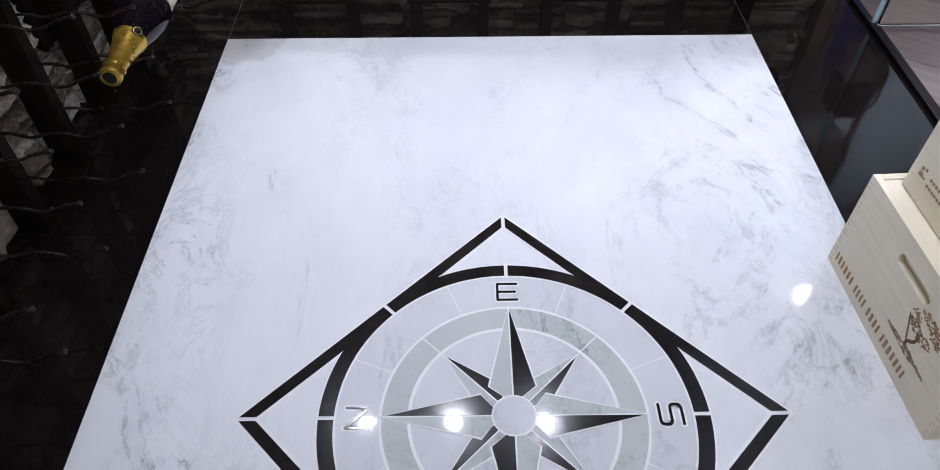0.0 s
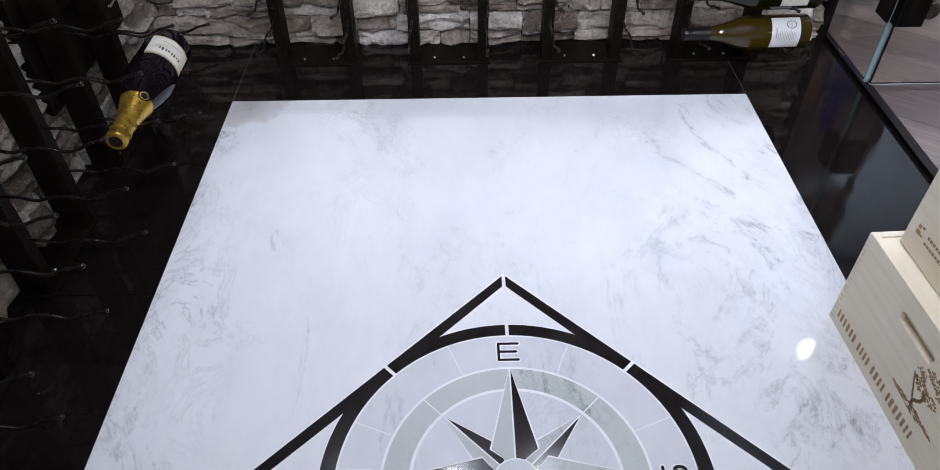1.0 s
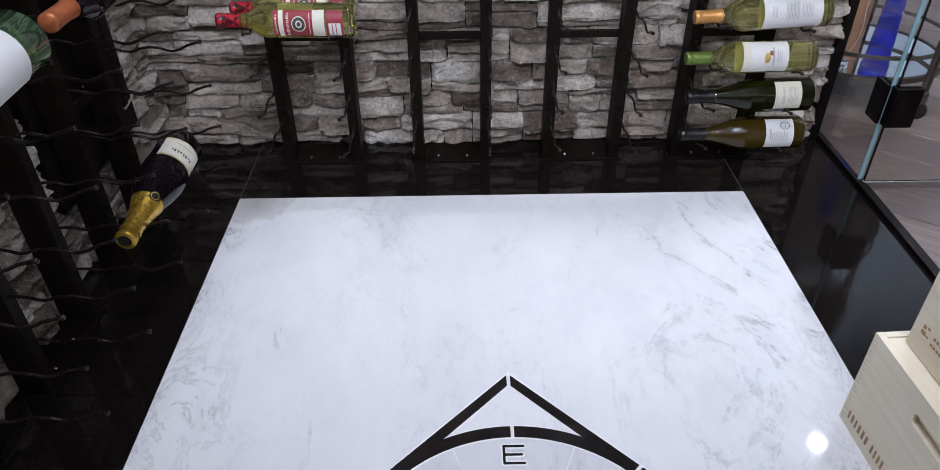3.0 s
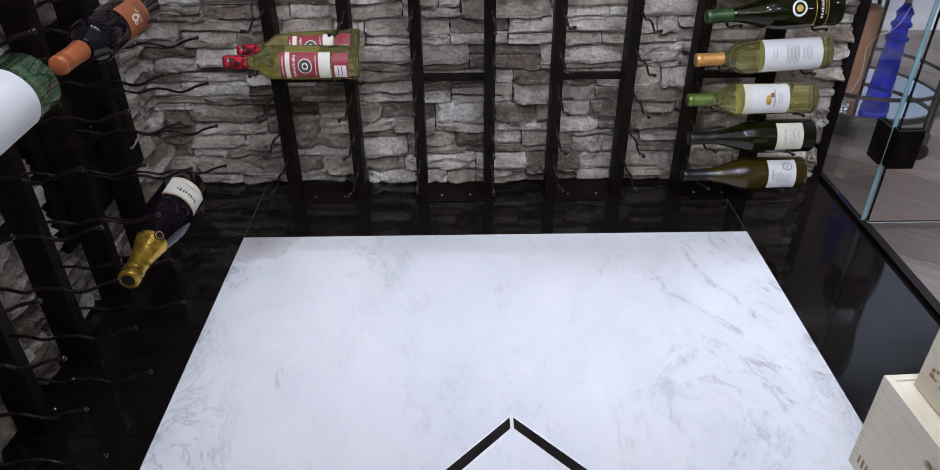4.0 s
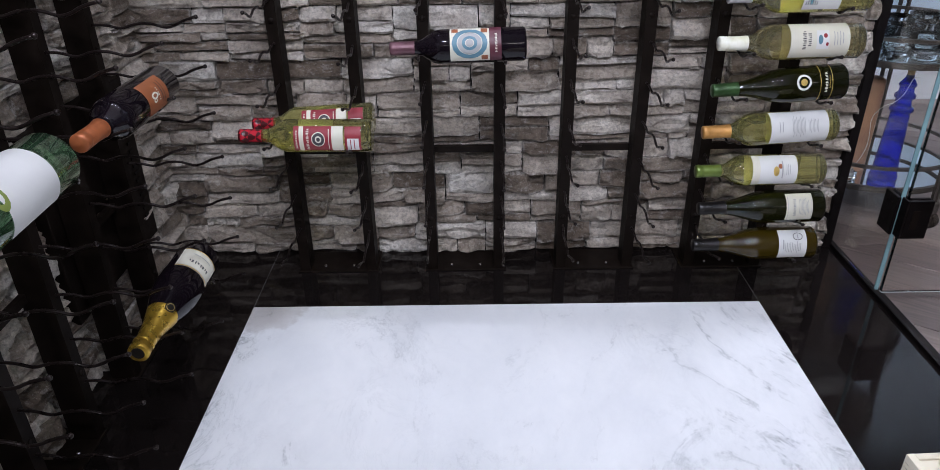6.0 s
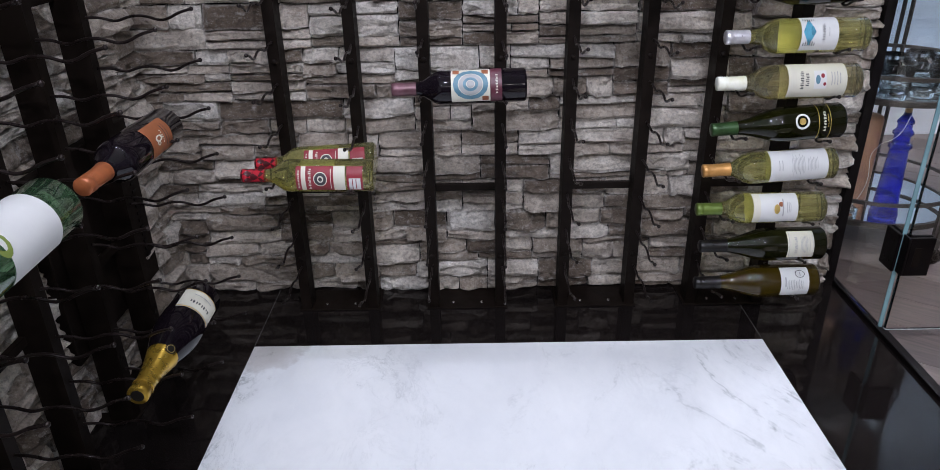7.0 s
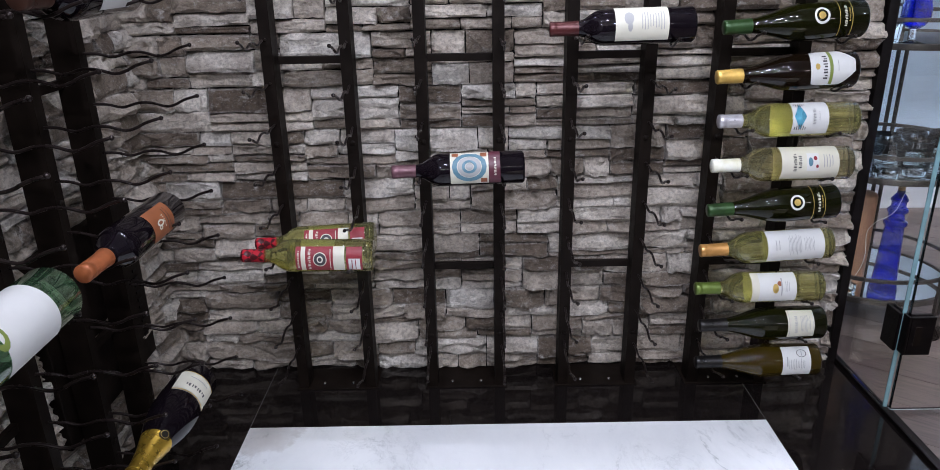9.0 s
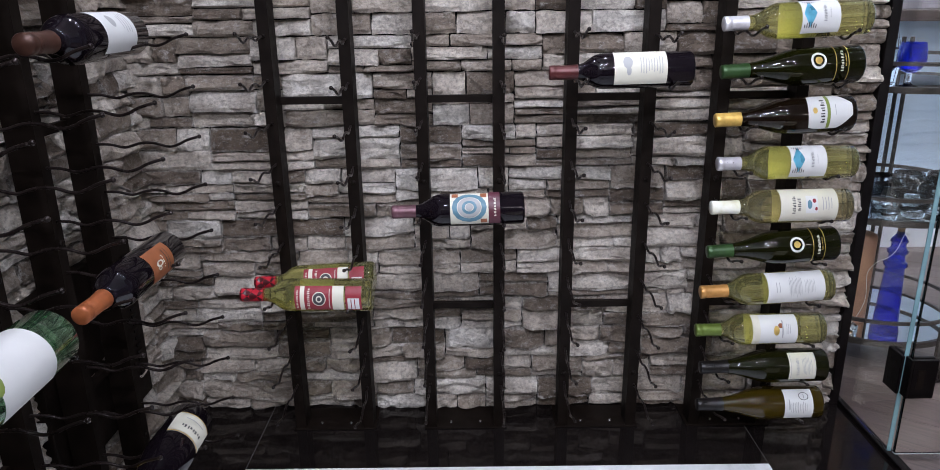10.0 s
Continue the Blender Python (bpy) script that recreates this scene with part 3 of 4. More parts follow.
def build_rack(label, levels, offsets):
    """A rack at the origin: x along the wall from its left edge, y into the wall, its front at y = 0."""
    rack = thing("wine_rack", label, "wine rack", "wine racks on the walls")
    part("base_plate", box(-0.006, RACK_W + 0.006, -0.004, 0.098, 0.0, 0.004, 0.0012), BLACK_STEEL, rack)
    for x in (0.0, RACK_W - UP_W):
        ob = part("upright", UPRIGHT, BLACK_STEEL, rack)
        ob.matrix_basis = pose(x, 0, 0)
        for z in (0.155, 0.655, 1.155):
            bolt = part("bolt", lathe([(0, 0), (0.0065, 0), (0.006, 0.003), (0.003, 0.0042), (0, 0.0042)], 12), BLACK_STEEL, rack, smooth=True)
            bolt.matrix_basis = pose(x + UP_W / 2, 0, z, 90)
    for z in (0.318, 0.830, 1.342):
        part("crossbar", box(UP_W, RACK_W - UP_W, 0.040, UP_D, z, z + 0.017, 0.001), BLACK_STEEL, rack)
    for x in (0.062, 0.138):
        screw = part("screw", lathe([(0, 0.0075), (0.003, 0.0072), (0.0045, 0.005), (0.0045, 0.003)], 10), CHROME, rack, "bright steel screw", True)
        screw.matrix_basis = pose(x, 0.022, 0)
    for k in range(levels):
        for side, x in ((0, 0.014), (1, RACK_W - 0.010)):
            ob = part("peg", PEGS[side], PEG_STEEL, rack)
            ob.matrix_basis = pose(x, 0.002, PEG_LOW + PEG_STEP * k + offsets[side])
    return rack


RACK_Y = 1.756
rack = build_rack("tall black steel wine rack with wavy bottle pegs", 13, (0.0, -0.009))
rack.matrix_basis = pose(-0.431, RACK_Y, 0)
for x in (-0.094, 0.243, 0.580):
    copy_thing(rack, pose(x, RACK_Y, 0))
RACK_X = -0.694
rack = build_rack("tall black steel wine rack with wavy bottle pegs", 13, (-0.005, 0.002))
rack.matrix_basis = pose(RACK_X, 1.322, 0, 0, 0, 90)
for y in (0.968, 0.614, 0.26):
    copy_thing(rack, pose(RACK_X, y, 0, 0, 0, 90))

# black louvred housing behind the side racks
unit = thing("vent_housing", "black louvred metal housing on the stone wall", "vent unit")
part("body", box(WALL_X + 0.004, -0.752, 1.29, 1.69, 0.165, 0.555, 0.003), BLACK_STEEL, unit)
for col in (1.615, 1.645):
    for i in range(17):
        part("slot", box(-0.7525, -0.7495, col, col + 0.018, 0.225 + 0.018 * i, 0.232 + 0.018 * i), DARK_BRONZE, unit)


# ---- bottles ----
def curve_bottle(kind):
    """(radius, height) of the glass and the length of the bottle."""
    if kind == "burgundy":
        return [(0.0, 0.004), (0.028, 0.0), (0.037, 0.002), (0.0405, 0.007), (0.0408, 0.13), (0.0395, 0.146), (0.0355, 0.166), (0.029, 0.186), (0.0225, 0.206), (0.0178, 0.226), (0.0152, 0.246), (0.0142, 0.290), (0.0150, 0.291), (0.0150, 0.298), (0, 0.2985)]
    if kind == "champagne":
        return [(0.0, 0.006), (0.030, 0.0), (0.040, 0.002), (0.0440, 0.008), (0.0445, 0.125), (0.0435, 0.145), (0.0390, 0.170), (0.0320, 0.195), (0.0250, 0.222), (0.0195, 0.250), (0.0165, 0.280), (0.0160, 0.305), (0.0175, 0.308), (0.0175, 0.318), (0, 0.320)]
    return [(0.0, 0.005), (0.026, 0.0), (0.034, 0.0015), (0.0372, 0.006), (0.0375, 0.188), (0.0368, 0.196), (0.0335, 0.207), (0.0260, 0.219), (0.0190, 0.229), (0.0155, 0.240), (0.0142, 0.255), (0.0140, 0.292), (0.0150, 0.293), (0.0150, 0.301), (0, 0.302)]


def radius_at(profile, z):
    for (r0, z0), (r1, z1) in zip(profile, profile[1:]):
        if z0 <= z <= z1 and z1 > z0:
            return r0 + (r1 - r0) * (z - z0) / (z1 - z0)
    return profile[-2][0]


def wrap(points_of, nu, nv, r, bm=None):
    """A patch on a cylinder of radius r round z: points_of(u, v) gives (arc, height)."""
    own = bm or bmesh.new()
    g = []
    for i in range(nu + 1):
        row = []
        for k in range(nv + 1):
            s, z = points_of(i / nu, k / nv)
            rr = r(z) if callable(r) else r
            row.append(own.verts.new((rr * math.cos(s / rr), rr * math.sin(s / rr), z)))
        g.append(row)
    for i in range(nu):
        for k in range(nv):
            own.faces.new((g[i][k], g[i + 1][k], g[i + 1][k + 1], g[i][k + 1]))
    return own


def shield(half, z0, z1):
    """A label that comes to a blunt point at its foot and has a scooped top."""
    def at(u, v):
        k = min(1.0, 0.30 + v / 0.30 * 0.70) if v < 0.30 else 1.0 - 0.10 * max(0.0, v - 0.8) / 0.2
        side = 2 * u - 1
        return half * side * k, z0 + (z1 - z0) * v - 0.004 * side * side * max(0.0, v - 0.7) / 0.3
    return at


def rect(s0, s1, z0, z1):
    return lambda u, v: (s0 + (s1 - s0) * u, z0 + (z1 - z0) * v)


def oval(s, z, rs, rz, hole=0.0):
    return lambda u, v: (s + rs * (hole + (1 - hole) * v) * math.cos(2 * math.pi * u), z + rz * (hole + (1 - hole) * v) * math.sin(2 * math.pi * u))


def word(s0, s1, z0, z1, n):
    """A word that cannot be read: a row of small upright bars, some shorter."""
    out = []
    step = (s1 - s0) / n
    for i in range(n):
        a = s0 + step * i
        top = z1 if i % 3 != 1 else z0 + (z1 - z0) * 0.7
        out.append(rect(a, a + step * (0.42 if i % 2 else 0.6), z0, top))
    return out


def diamond(s, z, hs, hz):
    return lambda u, v: (s + hs * (2 * v - 1) * (1 - abs(2 * u - 1)) * 1.0, z + hz * (2 * u - 1))


def patches(fn, nu, nv, r):
    """One patch, or the small bars of a word, as one mesh."""
    if not isinstance(fn, list):
        return wrap(fn, nu, nv, r)
    bm = bmesh.new()
    for one in fn:
        wrap(one, 1, 2, r, bm)
    return bm


def build_bottle(label, kind, glass, cap, cap_len, paper=None, marks=(), wine=None, group="wine bottles"):
    """A bottle at the origin, its base at z = 0, its neck along +z and the middle of its label towards +x.
    paper: (material, half width round, bottom, top); marks: (name, material, patch)."""
    prof = curve_bottle(kind)
    top = prof[-1][1]
    z_back = min(0.098, paper[2] + 0.045) if paper else 0.0
    bottle = thing("wine_bottle", label, "wine bottle", group)
    bottle["tall"] = top
    if wine:
        part("glass", lathe(prof, 48), wine, bottle, smooth=True)
        ring = [(0.0300, 0.0085), (0.0335, 0.0075), (0.0340, 0.0105), (0.0300, 0.0120)]
        part("base_ring", lathe(ring, 40, closed=True), glass, bottle, smooth=True)
    else:
        part("glass", lathe(prof, 40), glass, bottle, smooth=True)
    c0 = top - cap_len
    shape = [(radius_at(prof, c0) + 0.0004, c0)]
    steps = 10
    for i in range(1, steps):
        z = c0 + (cap_len - 0.012) * i / steps
        shape.append((radius_at(prof, z) + 0.0009, z))
    rt = 0.0154 if kind != "champagne" else 0.0185
    shape += [(shape[-1][0], top - 0.0125), (rt, top - 0.0118), (rt, top - 0.0008), (rt - 0.0012, top + 0.0006), (0, top + 0.0006)]
    capsule = part("capsule", lathe(shape, 28), cap, bottle, smooth=True)
    if kind != "champagne":
        for zz in (top - 0.016, top - 0.019, top - 0.022):
            rr = radius_at(prof, zz) + 0.0008
            part("ridge", lathe([(rr, zz - 0.0007), (rr + 0.0006, zz), (rr, zz + 0.0007)], 24), cap, capsule, smooth=True)
    else:
        zz = top - 0.024
        part("wire_hood", lathe([(0.0178, zz - 0.003), (0.0192, zz), (0.0178, zz + 0.003)], 24), cap, capsule, smooth=True)
        part("top_disc", lathe([(0, top + 0.0013), (0.011, top + 0.0013), (0.0115, top + 0.0008)], 20), SEAL_BLACK, capsule, "black disc on the gold tip")
    if paper and wine and kind == "bordeaux" and wine != WINE_FAINT:
        rear = part("back_label", wrap(rect(-0.034, 0.034, max(0.03, z_back), z_back + 0.076), 16, 4, lambda z: radius_at(prof, z) + 0.0005), LABEL_WHITE, bottle, "plain white back label", smooth=True)
        rear.matrix_basis = pose(0, 0, 0, 0, 0, 180)
    if paper:
        mat_, half, z0, z1 = paper[:4]
        outline = shield(half, z0, z1) if len(paper) > 4 else rect(-half, half, z0, z1)
        body = lambda z: radius_at(prof, z) + 0.0005
        lab = part("label", wrap(outline, 20, 12, body), mat_, bottle, smooth=True)
        for k, (nm, m_, fn) in enumerate(marks):
            part(nm, patches(fn, 16, 6, lambda z: radius_at(prof, z) + 0.0009 + 0.00012 * k), m_, lab, smooth=True)
    else:
        for k, (nm, m_, fn) in enumerate(marks):
            part(nm, patches(fn, 24, 4, lambda z: radius_at(prof, z) + 0.0006 + 0.0001 * k), m_, bottle, smooth=True)
    return bottle


def lay(bottle, base, tip, face, slim=1.0):
    z = (Vector(tip) - Vector(base)).normalized()
    f = Vector(face)
    x = (f - z * f.dot(z)).normalized()
    y = z.cross(x)
    m = Matrix((x, y, z)).transposed().to_4x4()
    m.translation = base
    size = (Vector(tip) - Vector(base)).length / bottle["tall"]
    bottle.matrix_basis = m @ Matrix.Diagonal((size * slim, size * slim, size, 1))
    return m


def lines(z0, z1, n, half, mat_=None, shift=0.0, seed=1):
    """Rows of unreadable print across a label, as bars."""
    rng = random.Random(seed)
    out = []
    for i in range(n):
        z = z1 - (z1 - z0) * (i + 0.5) / n
        h = min((z1 - z0) / n * 0.16, 0.0008)
        w = half * rng.uniform(0.55, 1.0)
        out.append(("print", mat_ or INK_GREY, rect(shift - w, shift + w, z - h, z + h)))
    return out


ROW1, ROW2 = RACK_Y - INNER, RACK_Y - OUTER
FACE = (0.0, -1.0, 0.42)


def on_back(bottle, left, right, tip_z, base_z):
    return lay(bottle, (right, ROW2, base_z), (left, ROW2, tip_z), FACE)


def diamond_marks():
    out = [("emblem", BLUE_FOIL, diamond(0.000, 0.136, 0.030, 0.0135))]
    for i in range(6):
        z = 0.124 + 0.0048 * i
        far = 0.013 + 0.0026 * abs(i - 2.5)
        out.append(("stripe", INK, rect(-0.031, -far - 0.004, z - 0.0009, z + 0.0009)))
        out.append(("stripe", INK, rect(far + 0.008, 0.031, z - 0.0009, z + 0.0009)))
    return out + [("print", INK_GREY, word(-0.018, 0.018, 0.103, 0.109, 11)), ("print", INK_GREY, word(-0.010, 0.010, 0.094, 0.0965, 9))]


def ring_marks():
    return [("emblem", LABEL_WHITE, oval(0.0, 0.104, 0.0185, 0.0165, 0.72)), ("emblem_centre", GOLD_PRINT, oval(0.0, 0.104, 0.008, 0.0075)),
            ("band", GOLD_PRINT, rect(-0.05, 0.05, 0.066, 0.0675)), ("band", GOLD_PRINT, rect(-0.05, 0.05, 0.040, 0.0415)),
            ("print", LABEL_CREAM, word(-0.026, 0.022, 0.051, 0.057, 14)), ("print", GOLD_PRINT, word(-0.016, 0.014, 0.045, 0.048, 12))]


# stack of ten in the last rack, from the lowest
b = build_bottle("dark olive wine bottle, black capsule, white label, on rack pegs", "burgundy", OLIVE, CAP_BLACK, 0.062, (LABEL_WHITE, 0.040, 0.030, 0.098),
                 lines(0.044, 0.084, 10, 0.016, shift=-0.008, seed=3) + [("emblem", INK, oval(0.020, 0.052, 0.010, 0.012, 0.86)), ("print", INK_GREY, rect(0.014, 0.025, 0.051, 0.053)), ("print", INK_GREY, rect(-0.012, 0.012, 0.086, 0.089))])
on_back(b, 0.548, 0.830, 0.148, 0.153)
b = build_bottle("dark green wine bottle, black capsule, cream scroll label", "burgundy", DARK_GREEN, CAP_BLACK, 0.065, (LABEL_CREAM, 0.036, 0.035, 0.098),
                 lines(0.044, 0.068, 8, 0.022, seed=5) + [("print", INK_GREY, word(-0.022, 0.020, 0.0755, 0.0820, 15)), ("border", INK_GREY, rect(-0.034, 0.034, 0.0375, 0.0382)), ("border", INK_GREY, rect(-0.034, 0.034, 0.0942, 0.0949))])
on_back(b, 0.548, 0.828, 0.245, 0.250)
b = build_bottle("clear wine bottle of pale wine, green capsule, white label", "bordeaux", PALE_GLASS, CAP_GREEN, 0.058, (LABEL_WHITE, 0.042, 0.072, 0.160),
                 [("emblem", GOLD_PRINT, oval(-0.004, 0.122, 0.012, 0.007)), ("emblem", LABEL_ORANGE, oval(0.008, 0.112, 0.006, 0.006)), ("print", INK_GREY, rect(-0.022, 0.022, 0.106, 0.109))] + lines(0.088, 0.100, 3, 0.014, seed=6) + [("band", LABEL_CREAM, rect(-0.042, 0.042, 0.1605, 0.178))], WINE_PALE)
on_back(b, 0.530, 0.811, 0.339, 0.342)
b = build_bottle("clear wine bottle of pale wine, copper capsule, long white label", "bordeaux", PALE_GLASS, CAP_COPPER, 0.062, (LABEL_WHITE, 0.045, 0.027, 0.157),
                 lines(0.050, 0.074, 8, 0.020, seed=7) + lines(0.080, 0.110, 10, 0.026, seed=8) + lines(0.128, 0.142, 2, 0.016, seed=9), WINE_PALE)
on_back(b, 0.533, 0.816, 0.431, 0.446)
ring_bottle = build_bottle("dark green wine bottle, green capsule, round white emblem", "burgundy", DARK_GREEN, CAP_DEEP_GREEN, 0.058, None, ring_marks())
b = build_bottle("clear wine bottle of gold wine, cream capsule, cream label", "bordeaux", PALE_GLASS, CAP_CREAM, 0.060, (LABEL_CREAM, 0.045, 0.038, 0.162),
                 [("print", INK, word(-0.022, 0.018, 0.130, 0.137, 11)), ("print", INK, word(-0.015, 0.013, 0.119, 0.126, 7)), ("picture", LABEL_WHITE, rect(-0.022, 0.018, 0.082, 0.108)), ("picture_mark", LABEL_TEAL, oval(-0.002, 0.100, 0.010, 0.005)),
                  ("picture_mark", LABEL_RED, oval(0.006, 0.090, 0.005, 0.004)), ("picture_mark", LABEL_RED, oval(-0.012, 0.086, 0.004, 0.003))] + lines(0.050, 0.074, 4, 0.018, seed=10), WINE_GOLD)
on_back(b, 0.539, 0.828, 0.625, 0.628)
diamond_bottle = build_bottle("clear wine bottle of pale wine, silver capsule, blue diamond label", "bordeaux", PALE_GLASS, CAP_SILVER, 0.050, (LABEL_WHITE, 0.044, 0.074, 0.153), diamond_marks(), WINE_PALE)
b = build_bottle("dark wine bottle, gold capsule, white shield label with green band", "burgundy", DARK_BROWN, CAP_GOLD, 0.055, (LABEL_WHITE, 0.044, 0.014, 0.110, "shield"),
                 [("band", LABEL_GREEN, rect(-0.042, 0.042, 0.062, 0.069)), ("print", INK, word(-0.028, 0.028, 0.074, 0.083, 9)), ("emblem", GOLD_PRINT, oval(0.0, 0.095, 0.007, 0.005)), ("print", INK_GREY, rect(-0.012, 0.012, 0.050, 0.0515))])
on_back(b, 0.531, 0.805, 0.811, 0.823)
copy_thing(ring_bottle, lay(ring_bottle, (0.807, ROW2, 0.922), (0.535, ROW2, 0.908), FACE))
lay(ring_bottle, (0.813, ROW2, 0.543), (0.540, ROW2, 0.525), FACE)
copy_thing(diamond_bottle, lay(diamond_bottle, (0.812, ROW2, 1.011), (0.531, ROW2, 1.001), FACE))
lay(diamond_bottle, (0.825, ROW2, 0.722), (0.544, ROW2, 0.720), FACE)

# pair with red labels, two deep
red = build_bottle("clear wine bottle of pale wine, red capsule, red label", "bordeaux", PALE_GLASS, CAP_RED, 0.052, (LABEL_RED, 0.031, 0.088, 0.172),
                   [("stripe", LABEL_CREAM, rect(-0.031, 0.031, 0.150, 0.160)), ("panel", LABEL_CREAM, rect(-0.031, 0.031, 0.062, 0.0875)), ("print", LABEL_CREAM, word(-0.026, 0.026, 0.138, 0.144, 11)), ("print", LABEL_CREAM, word(-0.022, 0.022, 0.164, 0.168, 11)),
                    ("emblem", LABEL_CREAM, oval(0.0, 0.117, 0.017, 0.0155)), ("emblem_centre", INK, oval(0.0, 0.117, 0.015, 0.0135)), ("emblem_mark", LABEL_CREAM, oval(0.0, 0.117, 0.008, 0.007, 0.6)), ("print", LABEL_CREAM, rect(-0.024, 0.024, 0.093, 0.0945)),
                    ("panel", LABEL_RED, rect(-0.030, 0.030, 0.022, 0.058)), ("panel_print", LABEL_WHITE, rect(-0.028, 0.002, 0.027, 0.053)), ("panel_print", LABEL_RED, rect(-0.026, 0.0, 0.036, 0.038)), ("panel_print", LABEL_RED, rect(-0.026, 0.0, 0.044, 0.046))], WINE_PALE)
m_red = lay(red, (-0.197, ROW1, 0.446), (-0.476, ROW1, 0.432), (0.0, -1.0, 0.30))
copy_thing(red, m_red)
lay(red, (-0.191, ROW2, 0.435), (-0.483, ROW2, 0.438), (0.0, -1.0, 0.12))
b = build_bottle("dark red wine bottle, plum capsule, teal target label", "bordeaux", NEAR_BLACK, CAP_PLUM, 0.055, (LABEL_CREAM, 0.044, 0.082, 0.168),
                 [("corner", LABEL_ORANGE, rect(0.024, 0.040, 0.086, 0.100)), ("corner", LABEL_ORANGE, rect(-0.040, -0.028, 0.086, 0.100)), ("corner", LABEL_ORANGE, rect(0.026, 0.040, 0.150, 0.164)),
                  ("target", LABEL_TEAL, oval(0.0, 0.125, 0.036, 0.039, 0.72)), ("target", INK_GREY, oval(0.0, 0.125, 0.0245, 0.0265, 0.6)), ("target", LABEL_TEAL, oval(0.0, 0.125, 0.0155, 0.017, 0.6)), ("target", INK_GREY, oval(0.0, 0.125, 0.008, 0.0085)),
                  ("band", LABEL_PLUM, rect(-0.044, 0.044, 0.056, 0.0815)), ("print", LABEL_CREAM, word(-0.022, 0.022, 0.065, 0.070, 13))])
lay(b, (0.141, ROW2, 0.631), (-0.140, ROW2, 0.624), FACE)
b = build_bottle("dark red wine bottle, maroon capsule, large white label", "bordeaux", NEAR_BLACK, CAP_MAROON, 0.060, (LABEL_CREAM, 0.044, 0.060, 0.170),
                 [("emblem", INK_GREY, oval(0.006, 0.142, 0.014, 0.010)), ("emblem", INK_GREY, oval(-0.012, 0.140, 0.010, 0.005))] + lines(0.068, 0.118, 9, 0.022, seed=12))
lay(b, (0.474, ROW2, 0.916), (0.189, ROW2, 0.911), FACE)

# side racks: necks towards the room's front
SIDE = RACK_X + 0.172
UPFACE = (0.75, 0.0, 0.7)
b = build_bottle("dark red wine bottle, brown capsule, white label", "bordeaux", NEAR_BLACK, CAP_BROWN, 0.062, (LABEL_WHITE, 0.050, 0.050, 0.150), [("emblem", INK_GREY, oval(0.004, 0.115, 0.012, 0.009))] + lines(0.062, 0.092, 4, 0.02, seed=14))
lay(b, (SIDE - 0.026, 1.400, 1.006), (SIDE - 0.020, 1.085, 1.006), (0.85, 0.0, 0.6), 0.93)
b = build_bottle("dark red wine bottle, orange capsule, orange label", "bordeaux", NEAR_BLACK, CAP_ORANGE, 0.065, (LABEL_ORANGE, 0.032, 0.058, 0.138), [("emblem", LABEL_CREAM, oval(0.0, 0.108, 0.006, 0.012, 0.55)), ("emblem", LABEL_CREAM, oval(-0.008, 0.112, 0.004, 0.006, 0.5)), ("print", LABEL_CREAM, word(-0.012, 0.014, 0.092, 0.096, 6)), ("print", INK, rect(-0.020, 0.020, 0.082, 0.084)), ("print", INK, rect(-0.022, 0.022, 0.074, 0.0755))])
lay(b, (SIDE - 0.017, 1.405, 0.618), (SIDE - 0.014, 1.085, 0.626), (0.95, 0.0, 0.30), 0.88)
b = build_bottle("black sparkling wine bottle, gold foil neck, cream label", "champagne", NEAR_BLACK, FOIL_GOLD, 0.112, (LABEL_CREAM, 0.042, 0.040, 0.104), [("print", INK, word(-0.024, 0.024, 0.076, 0.085, 8)), ("border", GOLD_PRINT, rect(-0.042, 0.042, 0.1005, 0.1035)), ("border", GOLD_PRINT, rect(-0.042, 0.042, 0.0405, 0.0425)), ("print", INK_GREY, rect(-0.02, 0.02, 0.056, 0.058))])
part("seal", wrap(oval(0.0, 0.212, 0.010, 0.010, 0.0), 16, 3, lambda z: radius_at(curve_bottle("champagne"), z) + 0.0018), SEAL_BLACK, b, "black neck seal")
part("seal_ring", wrap(oval(0.0, 0.212, 0.0078, 0.0078, 0.86), 20, 1, lambda z: radius_at(curve_bottle("champagne"), z) + 0.0021), GOLD_PRINT, b)
lay(b, (SIDE - 0.028, 1.425, 0.240), (SIDE - 0.028, 1.105, 0.236), UPFACE)
b = build_bottle("green glass bottle of pale wine, white label", "bordeaux", GREEN_GLASS, CAP_GREEN, 0.058, (LABEL_WHITE, 0.055, 0.055, 0.150), [("band", LABEL_GREEN, oval(0.0, 0.150, 0.020, 0.012, 0.6))], WINE_FAINT)
lay(b, (SIDE, 0.985, 0.642), (SIDE, 0.655, 0.638), UPFACE)

# ---- wine crates ----
def slot_hole(u, v):
    a = 2 * math.pi * u
    cx, rz, half = 0.0, 0.010, 0.034
    s = half if math.cos(a) > 0 else -half
    return (cx + s + rz * math.cos(a), rz * math.sin(a))


